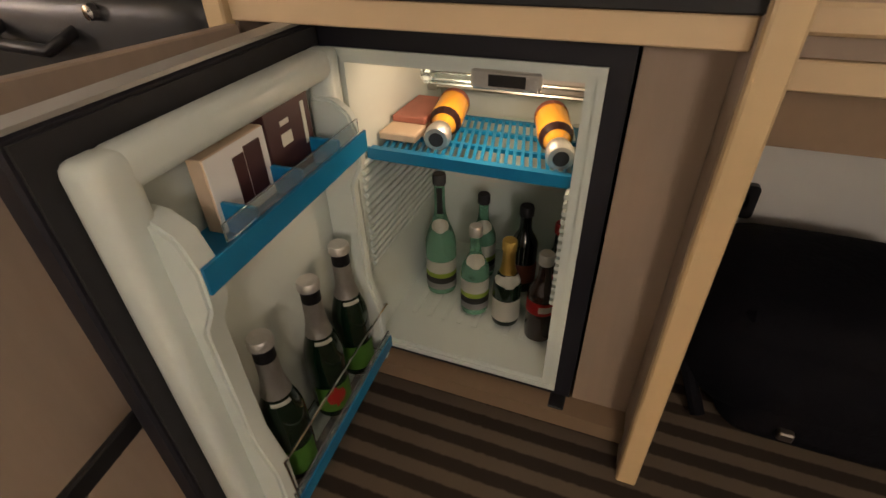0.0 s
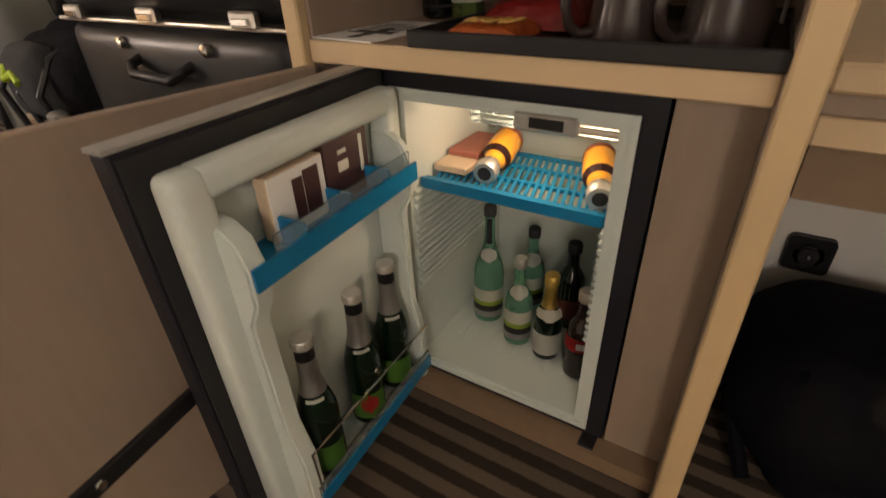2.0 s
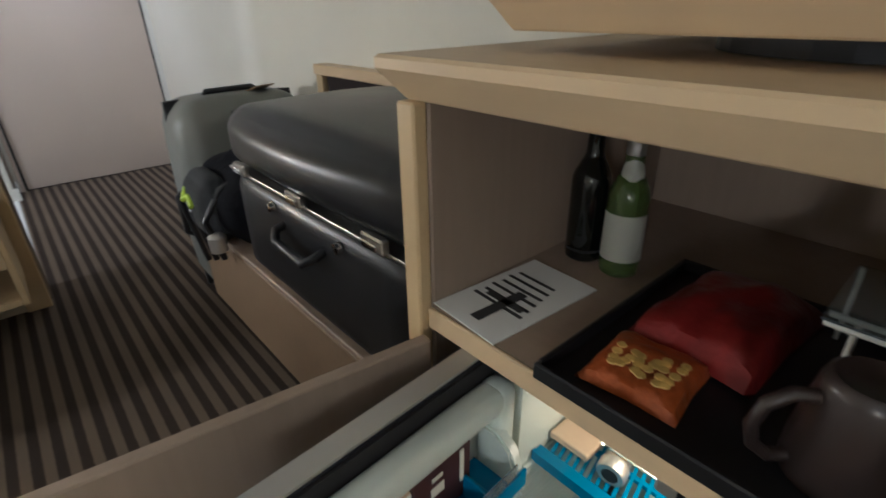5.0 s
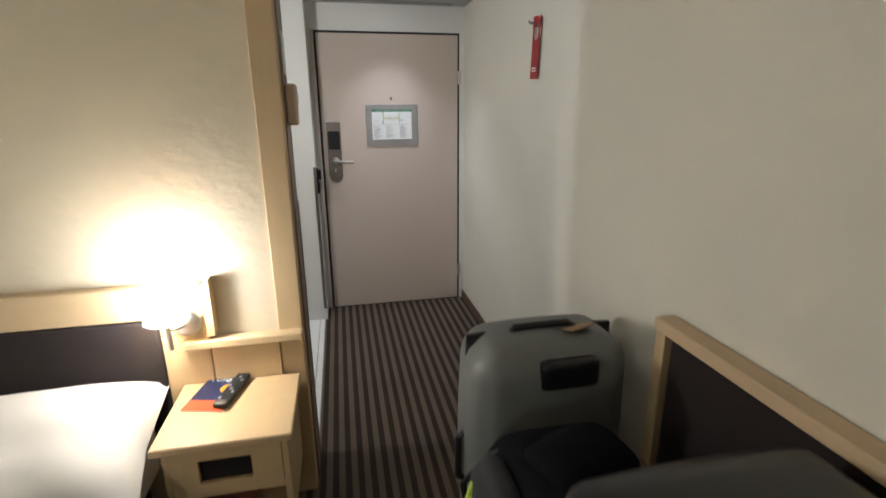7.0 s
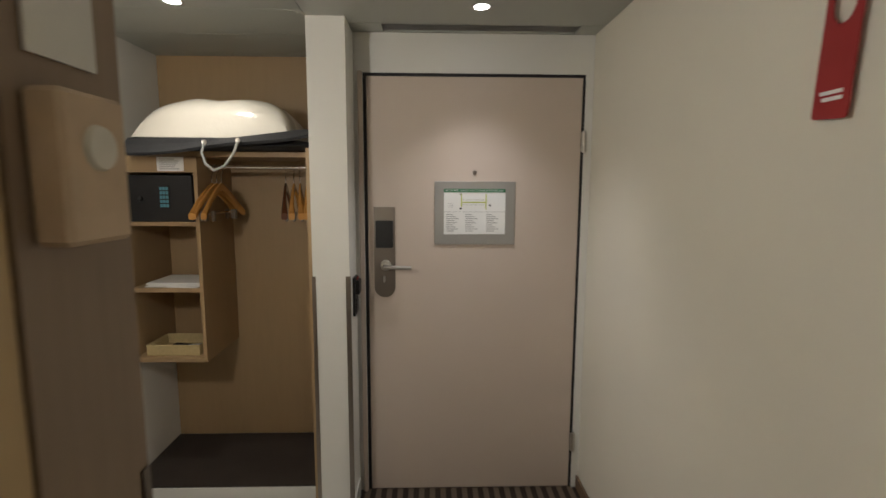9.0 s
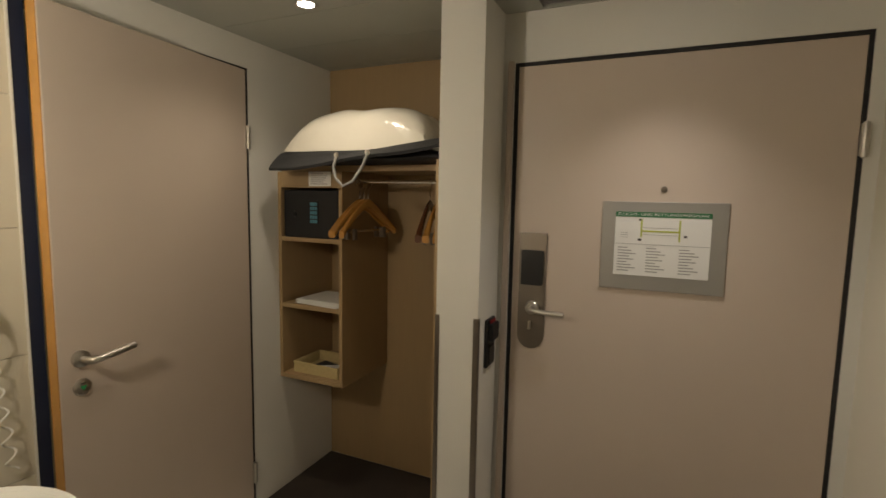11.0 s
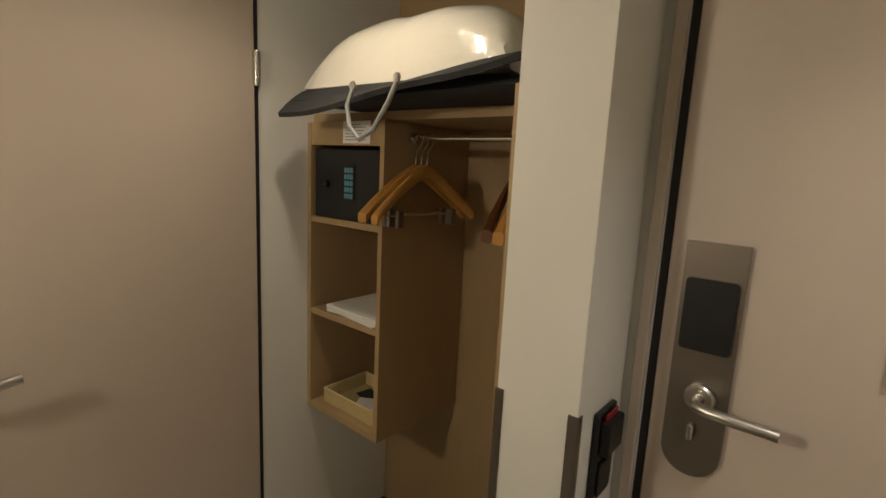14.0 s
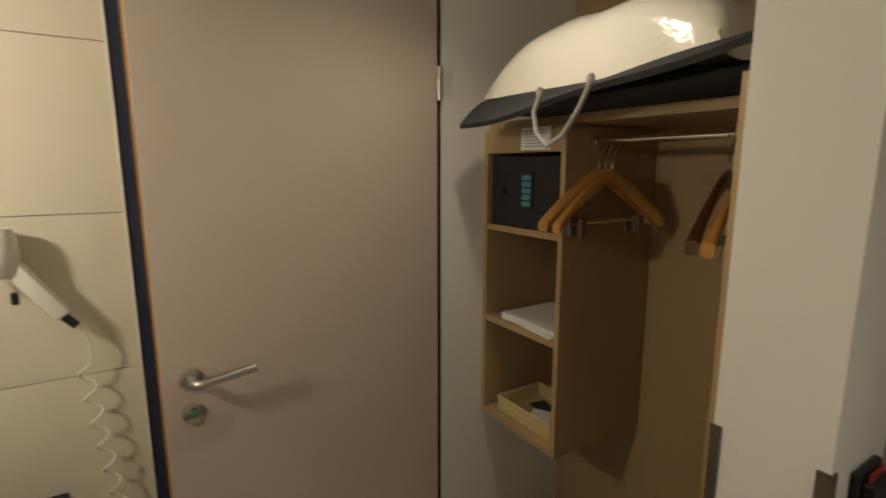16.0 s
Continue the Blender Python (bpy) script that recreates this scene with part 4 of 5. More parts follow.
# ---- luggage bench ----
bench = thing("luggage_bench", (-0.3, -3.23, 0), "maple luggage bench with dark padded back", "bench")
part("top", solid((-0.31, -0.665, 0.425, 0.27, 0.665, 0.445), bevel=0.003), CAB_WOOD, bench)
part("front_board", solid((-0.31, -0.665, 0.12, -0.29, 0.665, 0.424), bevel=0.002), PLYWOOD, bench)
part("plinth", solid((-0.20, -0.66, 0, 0.26, 0.66, 0.118)), FELT, bench, "dark recessed plinth")
part("side_panel", solid((-0.288, 0.645, 0.12, 0.27, 0.665, 0.424)), CAB_WOOD, bench)
part("back_pad", solid((0.262, -0.665, 0.446, 0.275, 0.625, 0.895), bevel=0.004), FABRIC, bench, "dark brown padded back")
part("back_rail", solid((0.232, -0.665, 0.897, 0.298, 0.672, 0.935), bevel=0.004), WOOD_Y, bench)
part("back_stile", solid((0.240, 0.627, 0.446, 0.298, 0.670, 0.896), bevel=0.003), WOOD, bench)


def shell(w, d, h, r, mat_bulge=0.03, steps=18):
    """A rounded hard shell, bulging on its faces; base at z = 0."""
    bm = bmesh.new()
    bmesh.ops.create_cube(bm, size=2)
    bmesh.ops.subdivide_edges(bm, edges=bm.edges[:], cuts=steps, use_grid_fill=True)
    hx, hy, hz = w / 2, d / 2, h / 2
    for v in bm.verts:
        p = Vector((v.co.x * hx, v.co.y * hy, v.co.z * hz))
        core = Vector((max(-hx + r, min(hx - r, p.x)), max(-hy + r, min(hy - r, p.y)), max(-hz + r, min(hz - r, p.z))))
        o = p - core
        q = core + (o.normalized() * r if o.length > 1e-6 else o)
        u, s, t = v.co
        bul = Vector((mat_bulge * u * (1 - s * s) * (1 - t * t), mat_bulge * s * (1 - u * u) * (1 - t * t), mat_bulge * t * (1 - u * u) * (1 - s * s)))
        v.co = q + bul + Vector((0, 0, hz))
    return bm


case = thing("suitcase", (-0.345, -3.46, 0.446), "large dark grey hard shell suitcase lying on the bench", "suitcase")
part("lower_shell", shell(0.53, 0.80, 0.297, 0.045, 0.006), SUITCASE, case, "", True)
part("upper_shell", moved(shell(0.53, 0.80, 0.165, 0.060, 0.026), Matrix.Translation((0, 0, 0.300))), SUITCASE, case, "", True)
part("seam", moved(shell(0.536, 0.806, 0.012, 0.005, 0.0, 8), Matrix.Translation((0, 0, 0.293))), STEEL, case, "thin metal closing rim", True)
for y in (0.0, -0.30, 0.30):
    lt = part("latch", solid((-0.281, y - 0.034, 0.300, -0.262, y + 0.034, 0.330), bevel=0.004), STEEL, case, "steel latch")
    part("lever", solid((-0.286, y - 0.022, 0.306, -0.2805, y + 0.022, 0.319), bevel=0.002), CHROME, lt)
part("handle", tube([(-0.262, 0.095, 0.225), (-0.290, 0.095, 0.215), (-0.305, 0.07, 0.198), (-0.308, -0.07, 0.195), (-0.290, -0.095, 0.212), (-0.262, -0.095, 0.222)], 0.011, 10), BLACK, case, "black carrying handle", True)
for y in (0.14, -0.165):
    part("button", lathe([(0, -0.014), (0.012, -0.012), (0.014, 0)], 18, "x", (-0.268, y, 0.255)), CHROME, case, "round chrome lock", True)

case2 = thing("upright_suitcase", (-0.33, -2.36, 0.0), "upright grey-green hard shell trolley suitcase", "suitcase")
case2.scale = (1.0, 1.0, 0.96)
part("shell", moved(shell(0.50, 0.30, 0.80, 0.085, 0.02), Matrix.Translation((0, 0, 0.06))), SUITCASE_GREY, case2, "", True)
part("rim", moved(shell(0.508, 0.03, 0.81, 0.012, 0.0, 10), Matrix.Translation((0, 0.02, 0.055))), SUITCASE, case2, "dark closing rim", True)
part("top_handle", tube([(0.02 - 0.13, -0.01, 0.865), (-0.10, -0.01, 0.885), (0.08, -0.01, 0.888), (0.11, -0.01, 0.865)], 0.012, 10), BLACK, case2, "black top handle", True)
part("handle_recess", moved(shell(0.19, 0.05, 0.10, 0.02, 0.0, 6), Matrix.Translation((0.03, -0.146, 0.73))), BLACK, case2, "dark handle recess", True)
part("luggage_tag", moved(solid((-0.05, -0.002, -0.03, 0.05, 0.002, 0.03), bevel=0.001), pose(0.10, -0.05, 0.886, 70, 0, 20)), BRASS_LABEL, case2, "tan leather tag")
part("side_handle", tube([(-0.255, -0.02, 0.32), (-0.285, -0.02, 0.34), (-0.285, -0.02, 0.50), (-0.255, -0.02, 0.52)], 0.012, 10), BLACK, case2, "black side handle", True)
for sx in (-0.2, 0.2):
    for sy in (-0.11, 0.11):
        part("wheel", lathe([(0.0, -0.014), (0.03, -0.014), (0.032, 0), (0.03, 0.014), (0, 0.014)], 20, "x", (sx, sy, 0.032)), BLACK, case2, "", True)
        part("wheel_housing", solid((sx - 0.03, sy - 0.035, 0.035, sx + 0.03, sy + 0.035, 0.085), bevel=0.01), BLACK, case2)
pack = thing("daypack", (-0.425, -2.81, 0.446), "dark grey daypack with a neon ribbon, on the bench", "bag")
part("body", moved(shell(0.38, 0.44, 0.235, 0.10, 0.02, 14), Matrix.Translation((0, 0, 0))), NYLON, pack, "", True)
part("top_pocket", moved(shell(0.26, 0.20, 0.12, 0.05, 0.02, 10), pose(0.02, 0.02, 0.15, 6, -8, 12)), NYLON, pack, "", True)
part("mesh_pocket", moved(shell(0.10, 0.22, 0.20, 0.045, 0.015, 10), pose(-0.185, 0.02, 0.015)), FELT, pack, "", True)
for i in range(3):
    part("strap", tube([(-0.10, 0.12 - 0.11 * i, 0.225), (-0.185, 0.13 - 0.11 * i, 0.19), (-0.245, 0.15 - 0.12 * i, 0.10), (-0.21, 0.12 - 0.1 * i, -0.12 + 0.04 * i)], 0.010, 8), BLACK, pack, "", True)
part("ribbon", tube([(-0.235, 0.07, 0.17), (-0.255, 0.05, 0.14), (-0.245, 0.02, 0.155), (-0.25, -0.01, 0.13)], 0.012, 8), NEON, pack, "neon yellow ribbon", True)
part("bottle_clip", lathe([(0.0, 0), (0.026, 0), (0.028, 0.05), (0.015, 0.06), (0, 0.06)], 16, "z", (-0.225, -0.10, 0.0)), SILVER_FOIL, pack, "", True)

# ---- minibar cabinet ----
cab = thing("minibar_cabinet", (-0.34, -4.275, 0), "maple minibar cabinet with open shelf compartment", "cabinet")
part("side_panel", solid((-0.315, 0.313, 0, 0.335, 0.348, 1.028), bevel=0.003), CAB_WOOD, cab)
part("side_panel", solid((-0.335, -0.355, 0, 0.335, -0.32, 1.028), bevel=0.003), CAB_WOOD, cab)
part("front_edge", solid((-0.338, 0.314, 0, -0.3155, 0.347, 1.028), bevel=0.003), WOOD, cab, "light maple edge")
part("front_edge", solid((-0.360, -0.354, 0, -0.3355, -0.321, 1.028), bevel=0.003), WOOD, cab, "light maple edge")
part("back_panel", solid((0.315, -0.319, 0.05, 0.335, 0.312, 1.028)), CAB_WOOD, cab)
part("shelf", solid((-0.318, -0.3195, 0.716, 0.314, 0.3125, 0.745)), CAB_WOOD, cab)
part("shelf_edge", solid((-0.326, -0.3195, 0.712, -0.319, 0.3125, 0.7455), bevel=0.002), WOOD_Y, cab, "light maple shelf edge")
part("floor_board", solid((-0.305, -0.3195, 0.03, 0.314, 0.3125, 0.066)), PLYWOOD, cab, "bare brown base board")
part("filler_panel", solid((-0.262, -0.3195, 0.067, -0.246, -0.222, 0.715)), CAB_WOOD, cab, "filler panel beside the fridge")
part("worktop", slab(-0.350, -0.52, 1.0285, 0.337, 0.368, 1.080, 0.028), WOOD_Y, cab, "thick maple top with slanted edge")
CAB_SWING = 180 - 8
cdoor = part("door", moved(solid((0, 0, 0.05, 0.62, 0.019, 0.712), bevel=0.002), pose(-0.340, 0.306, 0, 0, 0, CAB_SWING)), CAB_WOOD, cab, "open wooden cabinet door")
RAIL = pose(-0.70, 0.236, 0, 0, 0, 189)
slider = part("slide_rail", moved(solid((0.0, 0.0, 0.357, 0.185, 0.009, 0.384), bevel=0.002), RAIL), BLACK, cab, "black slide rail")
for u in (0.145, 0.172):
    part("screw", moved(lathe([(0.0, 0.013), (0.006, 0.012), (0.007, 0.009)], 10, "y", (u, 0, 0.371)), RAIL), CHROME, slider)
# swivel board and television
sb = thing("swivel_board", (-0.34, -4.32, 1.081), "maple television turntable on a black disc", "turntable")
part("disc", lathe([(0.0, 0), (0.16, 0), (0.16, 0.02), (0, 0.02)], 32), BLACK, sb)
part("board", slab(-0.252, -0.34, 0.021, 0.235, 0.325, 0.066, 0.022), WOOD_Y, sb)
tv = thing("television", (-0.32, -4.30, 1.146), "black flat television on a tinted glass foot", "television")
part("foot", solid((-0.22, -0.28, 0.012, 0.16, 0.30, 0.022), bevel=0.003), GREEN_EDGE, tv, "green tinted glass plate")
for a in (-0.19, 0.13):
    for b in (-0.22, 0.24):
        part("pad", solid((a - 0.02, b - 0.02, 0, a + 0.02, b + 0.02, 0.0115)), BLACK, tv)
part("neck", solid((-0.03, -0.06, 0.023, 0.03, 0.06, 0.10), bevel=0.01), BLACK, tv)
part("bezel", solid((-0.02, -0.44, 0.045, 0.035, 0.535, 0.62), bevel=0.008, segments=2), BLACK, tv, "glossy black bezel")
part("screen", solid((-0.0225, -0.415, 0.075, -0.0205, 0.51, 0.60)), SCREEN, tv, "dark glass screen")

# ---- the fridge ----
fr = thing("minibar_fridge", (-0.40, -4.27, 0.068), "black minibar fridge standing open, lit inside", "fridge")
F = -0.205
part("housing", solid((F, -0.222, 0, 0.22, -0.190, 0.632), (F, 0.196, 0, 0.22, 0.226, 0.632), (F, -0.190, 0.603, 0.22, 0.196, 0.632), (F, -0.190, 0, 0.22, 0.196, 0.020), (0.20, -0.190, 0.02, 0.22, 0.196, 0.603)), FRIDGE_DARK, fr, "dark painted housing")
part("liner", solid((F - 0.004, -0.1895, 0.0205, 0.199, -0.168, 0.6025), (F - 0.004, 0.174, 0.0205, 0.199, 0.1955, 0.6025), (F - 0.004, -0.168, 0.585, 0.199, 0.174, 0.6025), (F - 0.004, -0.168, 0.0205, 0.199, 0.174, 0.036), (0.17, -0.168, 0.036, 0.199, 0.174, 0.585), bevel=0.0), CREAM_PLASTIC, fr, "cream plastic interior")
part("liner_rim", solid((F - 0.009, -0.193, 0.017, F - 0.0045, -0.183, 0.606), (F - 0.009, 0.189, 0.017, F - 0.0045, 0.199, 0.606), (F - 0.009, -0.183, 0.596, F - 0.0045, 0.189, 0.606), (F - 0.009, -0.183, 0.017, F - 0.0045, 0.189, 0.027)), CREAM_PLASTIC, fr, "pale rim round the opening")
for i in range(15):
    z = 0.215 + 0.0145 * i
    for s, y in ((-1, 0.1735), (1, -0.1675)):
        part("side_rib", tube([(F + 0.006, y + s * 0.003, z), (0.14, y + s * 0.003, z)], 0.0048, 6), CREAM_PLASTIC, fr, "", True)
for i in range(9):
    y = -0.14 + i * 0.034
    part("floor_rib", solid((F + 0.08, y - 0.006, 0.0362, 0.165, y + 0.006, 0.039), bevel=0.001), CREAM_PLASTIC, fr)
sh = part("wire_shelf", solid((F + 0.028, -0.166, 0.420, F + 0.034, 0.172, 0.440), (F + 0.034, -0.166, 0.430, F + 0.050, 0.172, 0.436), (0.02, -0.166, 0.430, 0.03, 0.172, 0.436)), BLUE, fr, "blue slotted shelf")
for i in range(26):
    y = -0.160 + i * 0.0132
    part("slat", moved(solid((-0.091, -0.0028, 0, 0.091, 0.0028, 0.006)), pose(F + 0.140, y, 0.430, 0, 0, 12)), BLUE, sh)
part("cross_slat", solid((F + 0.10, -0.166, 0.429, F + 0.108, 0.172, 0.4362), (F + 0.165, -0.166, 0.429, F + 0.173, 0.172, 0.4362)), BLUE, sh)
fp = part("cooling_plate", solid((F + 0.115, -0.160, 0.385, 0.165, 0.025, 0.392)), CREAM_PLASTIC, fr, "ribbed white cooling plate")
for i in range(11):
    part("rib", solid((F + 0.112, -0.158 + i * 0.0168, 0.374, 0.16, -0.149 + i * 0.0168, 0.3845), bevel=0.002), CREAM_PLASTIC, fp)
fin = part("cooling_fin", solid((0.100, -0.166, 0.468, 0.112, 0.165, 0.500), bevel=0.002), SILVER_FOIL, fr, "silver cooling fin")
for z in (0.466, 0.484, 0.503):
    part("pipe", tube([(0.094, -0.166, z), (0.094, 0.165, z)], 0.0045, 8), STEEL, fin, "", True)
part("pipe_bracket", solid((0.085, 0.150, 0.458, 0.112, 0.170, 0.512), bevel=0.002), STEEL, fin)
lc = part("lamp_cover", solid((F + 0.004, -0.10, 0.562, F + 0.055, 0.06, 0.5845), bevel=0.006), CLEAR, fr, "clear lamp cover")
part("thermostat_display", solid((F - 0.008, -0.115, 0.566, F + 0.003, -0.02, 0.592), bevel=0.003), SILVER_FOIL, fr, "silver control box")
part("display_window", solid((F - 0.010, -0.095, 0.572, F - 0.0085, -0.045, 0.587)), BLACK, fr)
part("foot_hinge", solid((F - 0.035, -0.218, -0.02, F + 0.02, -0.185, 0.0), bevel=0.004), BLACK, fr, "black hinge foot")

# fridge door: u from the hinge outwards, inner side towards -v
DT = pose(-0.205 - 0.006, 0.222, 0, 0, 0, 180 + 3.5)


def fdoor(name, bm, mat, parent, label="", smooth=False):
    return part(name, moved(bm, DT), mat, parent, label, smooth)


fd = fdoor("fridge_door", solid((0.0, -0.018, -0.006, 0.446, 0.010, 0.640), bevel=0.003), FRIDGE_DARK, fr, "dark open fridge door")
fdoor("gasket", solid((0.006, 0.0105, 0.000, 0.440, 0.014, 0.634)), GASKET, fd)
fdoor("door_trim", solid((-0.002, -0.020, 0.6405, 0.448, 0.010, 0.645)), ALU, fd, "grey top trim")
fdoor("lining_back", solid((0.050, 0.0145, 0.05, 0.385, 0.020, 0.600)), CREAM_PLASTIC, fd)
fdoor("lining_frame", solid((0.022, 0.0145, 0.030, 0.062, 0.056, 0.614), (0.378, 0.0145, 0.030, 0.424, 0.056, 0.614), (0.045, 0.0145, 0.576, 0.395, 0.056, 0.614), (0.045, 0.0145, 0.030, 0.395, 0.050, 0.060), bevel=0.013, segments=3), CREAM_PLASTIC, fd, "raised cream lining", True)
for u0, u1 in ((0.048, 0.068), (0.366, 0.396)):
    wing = extrude([(0.021, 0.040), (0.092, 0.040), (0.092, 0.17), (0.076, 0.235), (0.072, 0.42), (0.090, 0.455), (0.092, 0.50), (0.080, 0.535), (0.056, 0.552), (0.021, 0.555)], u1 - u0, "x")
    bmesh.ops.bevel(wing, geom=wing.edges[:], offset=0.004, segments=2, affect="EDGES")
    fdoor("side_wing", moved(wing, Matrix.Translation((u0, 0, 0))), CREAM_PLASTIC, fd, "", True)
rk = fdoor("upper_rack", solid((0.070, 0.0205, 0.478, 0.364, 0.094, 0.484), (0.050, 0.0925, 0.476, 0.392, 0.096, 0.506)), BLUE, fd, "blue upper door rack")
fdoor("rack_front", solid((0.070, 0.093, 0.5105, 0.354, 0.0955, 0.530)), CLEAR, rk, "clear plastic front")
for u in (0.12, 0.21, 0.30):
    fdoor("divider", solid((u, 0.050, 0.484, u + 0.006, 0.0915, 0.520), bevel=0.001), BLUE, rk)
lr = fdoor("lower_rack", solid((0.070, 0.0205, 0.066, 0.354, 0.096, 0.072), (0.050, 0.0925, 0.0725, 0.382, 0.096, 0.105)), CLEAR, fd, "clear lower door rack")
fdoor("rack_band", solid((0.048, 0.0965, 0.066, 0.384, 0.099, 0.092)), BLUE, lr, "blue band")
fdoor("wire_guard", tube([(0.052, 0.03, 0.13), (0.050, 0.094, 0.172), (0.054, 0.099, 0.178), (0.376, 0.099, 0.188), (0.380, 0.095, 0.182), (0.378, 0.096, 0.08)], 0.0022, 6), CHROME, lr, "thin chrome wire guard", True)


def bottle(name, place, label, height, radius, neck, shoulder, glass, cap, bands, cap_part="cap", cap_len=0.022, group="", turn=0.0, lay=None):
    """bands: (z0, z1, material, name, how far the label wraps in degrees or 360)."""
    ob = thing(name, place, label, "bottle", group)
    if lay:
        ob.matrix_basis = pose(*place, *lay)
    prof = [(0.0, 0.004), (radius * 0.75, 0.0), (radius * 0.96, 0.005), (radius, 0.016), (radius, shoulder)]
    top = height - cap_len
    for i in range(1, 8):
        s = i / 8
        k = s * s * (3 - 2 * s)
        prof.append((radius + (neck - radius) * k, shoulder + (min(top, shoulder + (top - shoulder) * 0.62) - shoulder) * s))
    prof += [(neck, shoulder + (top - shoulder) * 0.66), (neck * 0.94, top - 0.004), (neck, top)]
    body = part("glass_body", lathe(prof, 22), glass, ob, "", True)

    def radius_at(z):
        for (r0, z0), (r1, z1) in zip(prof, prof[1:]):
            if z0 <= z <= z1 and z1 > z0:
                return r0 + (r1 - r0) * (z - z0) / (z1 - z0)
        return neck
    part(cap_part, lathe([(neck * 1.02, top - 0.001), (neck * 1.18, top), (neck * 1.2, height - 0.004), (neck * 1.05, height), (0.0, height)], 20), cap, ob, "", True)
    for z0, z1, m, nm, wrap in bands:
        bm = bmesh.new()
        n, k = 18, 6
        rows_ = []
        for j in range(k + 1):
            z = z0 + (z1 - z0) * j / k
            r = radius_at(z) + 0.0008
            half = radians(wrap) / 2
            if nm == "oval_label":
                half *= math.sqrt(max(0.03, 1 - (2 * j / k - 1) ** 2))
            rows_.append([bm.verts.new((r * math.cos(math.pi - half + 2 * half * i / n + radians(turn)), r * math.sin(math.pi - half + 2 * half * i / n + radians(turn)), z)) for i in range(n + 1)])
        for a, b in zip(rows_, rows_[1:]):
            for i in range(n):
                bm.faces.new((a[i], a[i + 1], b[i + 1], b[i]))
        bmesh.ops.solidify(bm, geom=bm.faces[:], thickness=0.0004)
        part(nm, bm, m, ob, "", True)
    return ob


FZ = 0.1075
water = [(0.02, 0.036, GREY_INK, "label_foot", 150), (0.0361, 0.052, INK, "label_print", 150), (0.0521, 0.064, LIME, "label_band", 150), (0.0641, 0.095, LABEL, "label", 150)]
bottle("water_bottle", (-0.425, -4.165, FZ), "tall pale green mineral water bottle in the fridge", 0.292, 0.034, 0.0115, 0.125, GREEN_GLASS, INK, water + [(0.165, 0.195, LABEL, "oval_label", 120), (0.205, 0.265, INK, "neck_band", 60)], turn=20)
bottle("water_bottle", (-0.468, -4.258, FZ), "small pale green mineral water bottle in the fridge", 0.215, 0.030, 0.0115, 0.105, GREEN_GLASS, SILVER_FOIL, water + [(0.125, 0.155, LABEL, "oval_label", 150)], turn=20)
bottle("water_bottle", (-0.34, -4.235, FZ), "small pale green mineral water bottle in the fridge", 0.215, 0.030, 0.0115, 0.105, GREEN_GLASS, GASKET, water + [(0.125, 0.155, LABEL, "oval_label", 150)], turn=20)
bottle("sparkling_wine_bottle", (-0.480, -4.330, FZ), "small sparkling wine bottle with gold foil neck", 0.205, 0.029, 0.0125, 0.095, BEER_GLASS, GOLD, [(0.018, 0.072, LABEL, "label", 170), (0.105, 0.130, LABEL, "oval_label", 200), (0.131, 0.183, GOLD, "foil", 360)], "foil_cap", turn=25)
bottle("cola_bottle", (-0.500, -4.405, FZ), "small dark cola bottle with red label", 0.205, 0.029, 0.0125, 0.11, COLA, SILVER_FOIL, [(0.075, 0.105, RED, "label", 200), (0.082, 0.097, LABEL, "label_print", 60)], turn=30)
bottle("wine_bottle", (-0.36, -4.335, FZ), "small dark wine bottle at the fridge's back", 0.215, 0.030, 0.013, 0.12, DARK_GLASS, BLACK, [(0.03, 0.08, ROSE_BOX, "label", 150)], turn=25)
bottle("cola_bottle", (-0.395, -4.415, FZ), "dark bottle with a red cap", 0.21, 0.029, 0.0125, 0.11, COLA, RED, [(0.07, 0.10, RED, "label", 200)], turn=30)
for x, y, yaw in ((-0.388, -4.187, 8), (-0.402, -4.368, 17)):
    juice = bottle("juice_bottle", (x, y, 0.506 + 0.029), "orange juice bottle lying on the blue fridge shelf", 0.155, 0.029, 0.0185, 0.075, ORANGE, SILVER_FOIL, [(0.006, 0.022, ROSE_BOX, "foot_band", 360), (0.085, 0.100, CHOC, "neck_label", 360), (0.121, 0.133, SILVER_FOIL, "neck_ring", 360)], "cap", 0.02, lay=(0, -95, yaw))
    part("cap_recess", lathe([(0.0, 0.1558), (0.0125, 0.1558), (0.0125, 0.1552)], 18), GASKET, juice, "dark recess in the cap")
single("chocolate_bar", solid((-0.085, -0.034, 0, 0.075, 0.034, 0.014), bevel=0.002), BEIGE_BOX, "beige packed wafer on the fridge shelf", "snack", (-0.450, -4.134, 0.5065), (0, 0, 0))
single("chocolate_bar", solid((-0.06, -0.032, 0, 0.06, 0.032, 0.012), bevel=0.002), ROSE_BOX, "rose-brown chocolate bar on a wafer pack", "snack", (-0.425, -4.134, 0.5207), (0, 0, 0))

# things in the fridge door
DM = pose(-0.40, -4.27, 0.068) @ DT
for i, u in enumerate((0.116, 0.208, 0.322)):
    p = DM @ Vector((u, 0.060, 0.0725))
    bottle("beer_bottle", tuple(p), "dark green beer bottle with silver foil neck in the door", 0.272, 0.031, 0.0140, 0.125, BEER_GLASS, SILVER_FOIL, [(0.02, 0.075, GREEN_LABEL, "label", 120), (0.164, 0.170, LABEL, "brand_bars", 70), (0.174, 0.236, SILVER_FOIL, "neck_foil", 360), (0.2365, 0.256, BLACK, "neck_collar", 360)] + ([(0.03, 0.075, RED, "oval_label", 60)] if i == 1 else []), "crown_cap", 0.014, "beers in the fridge door", 50)
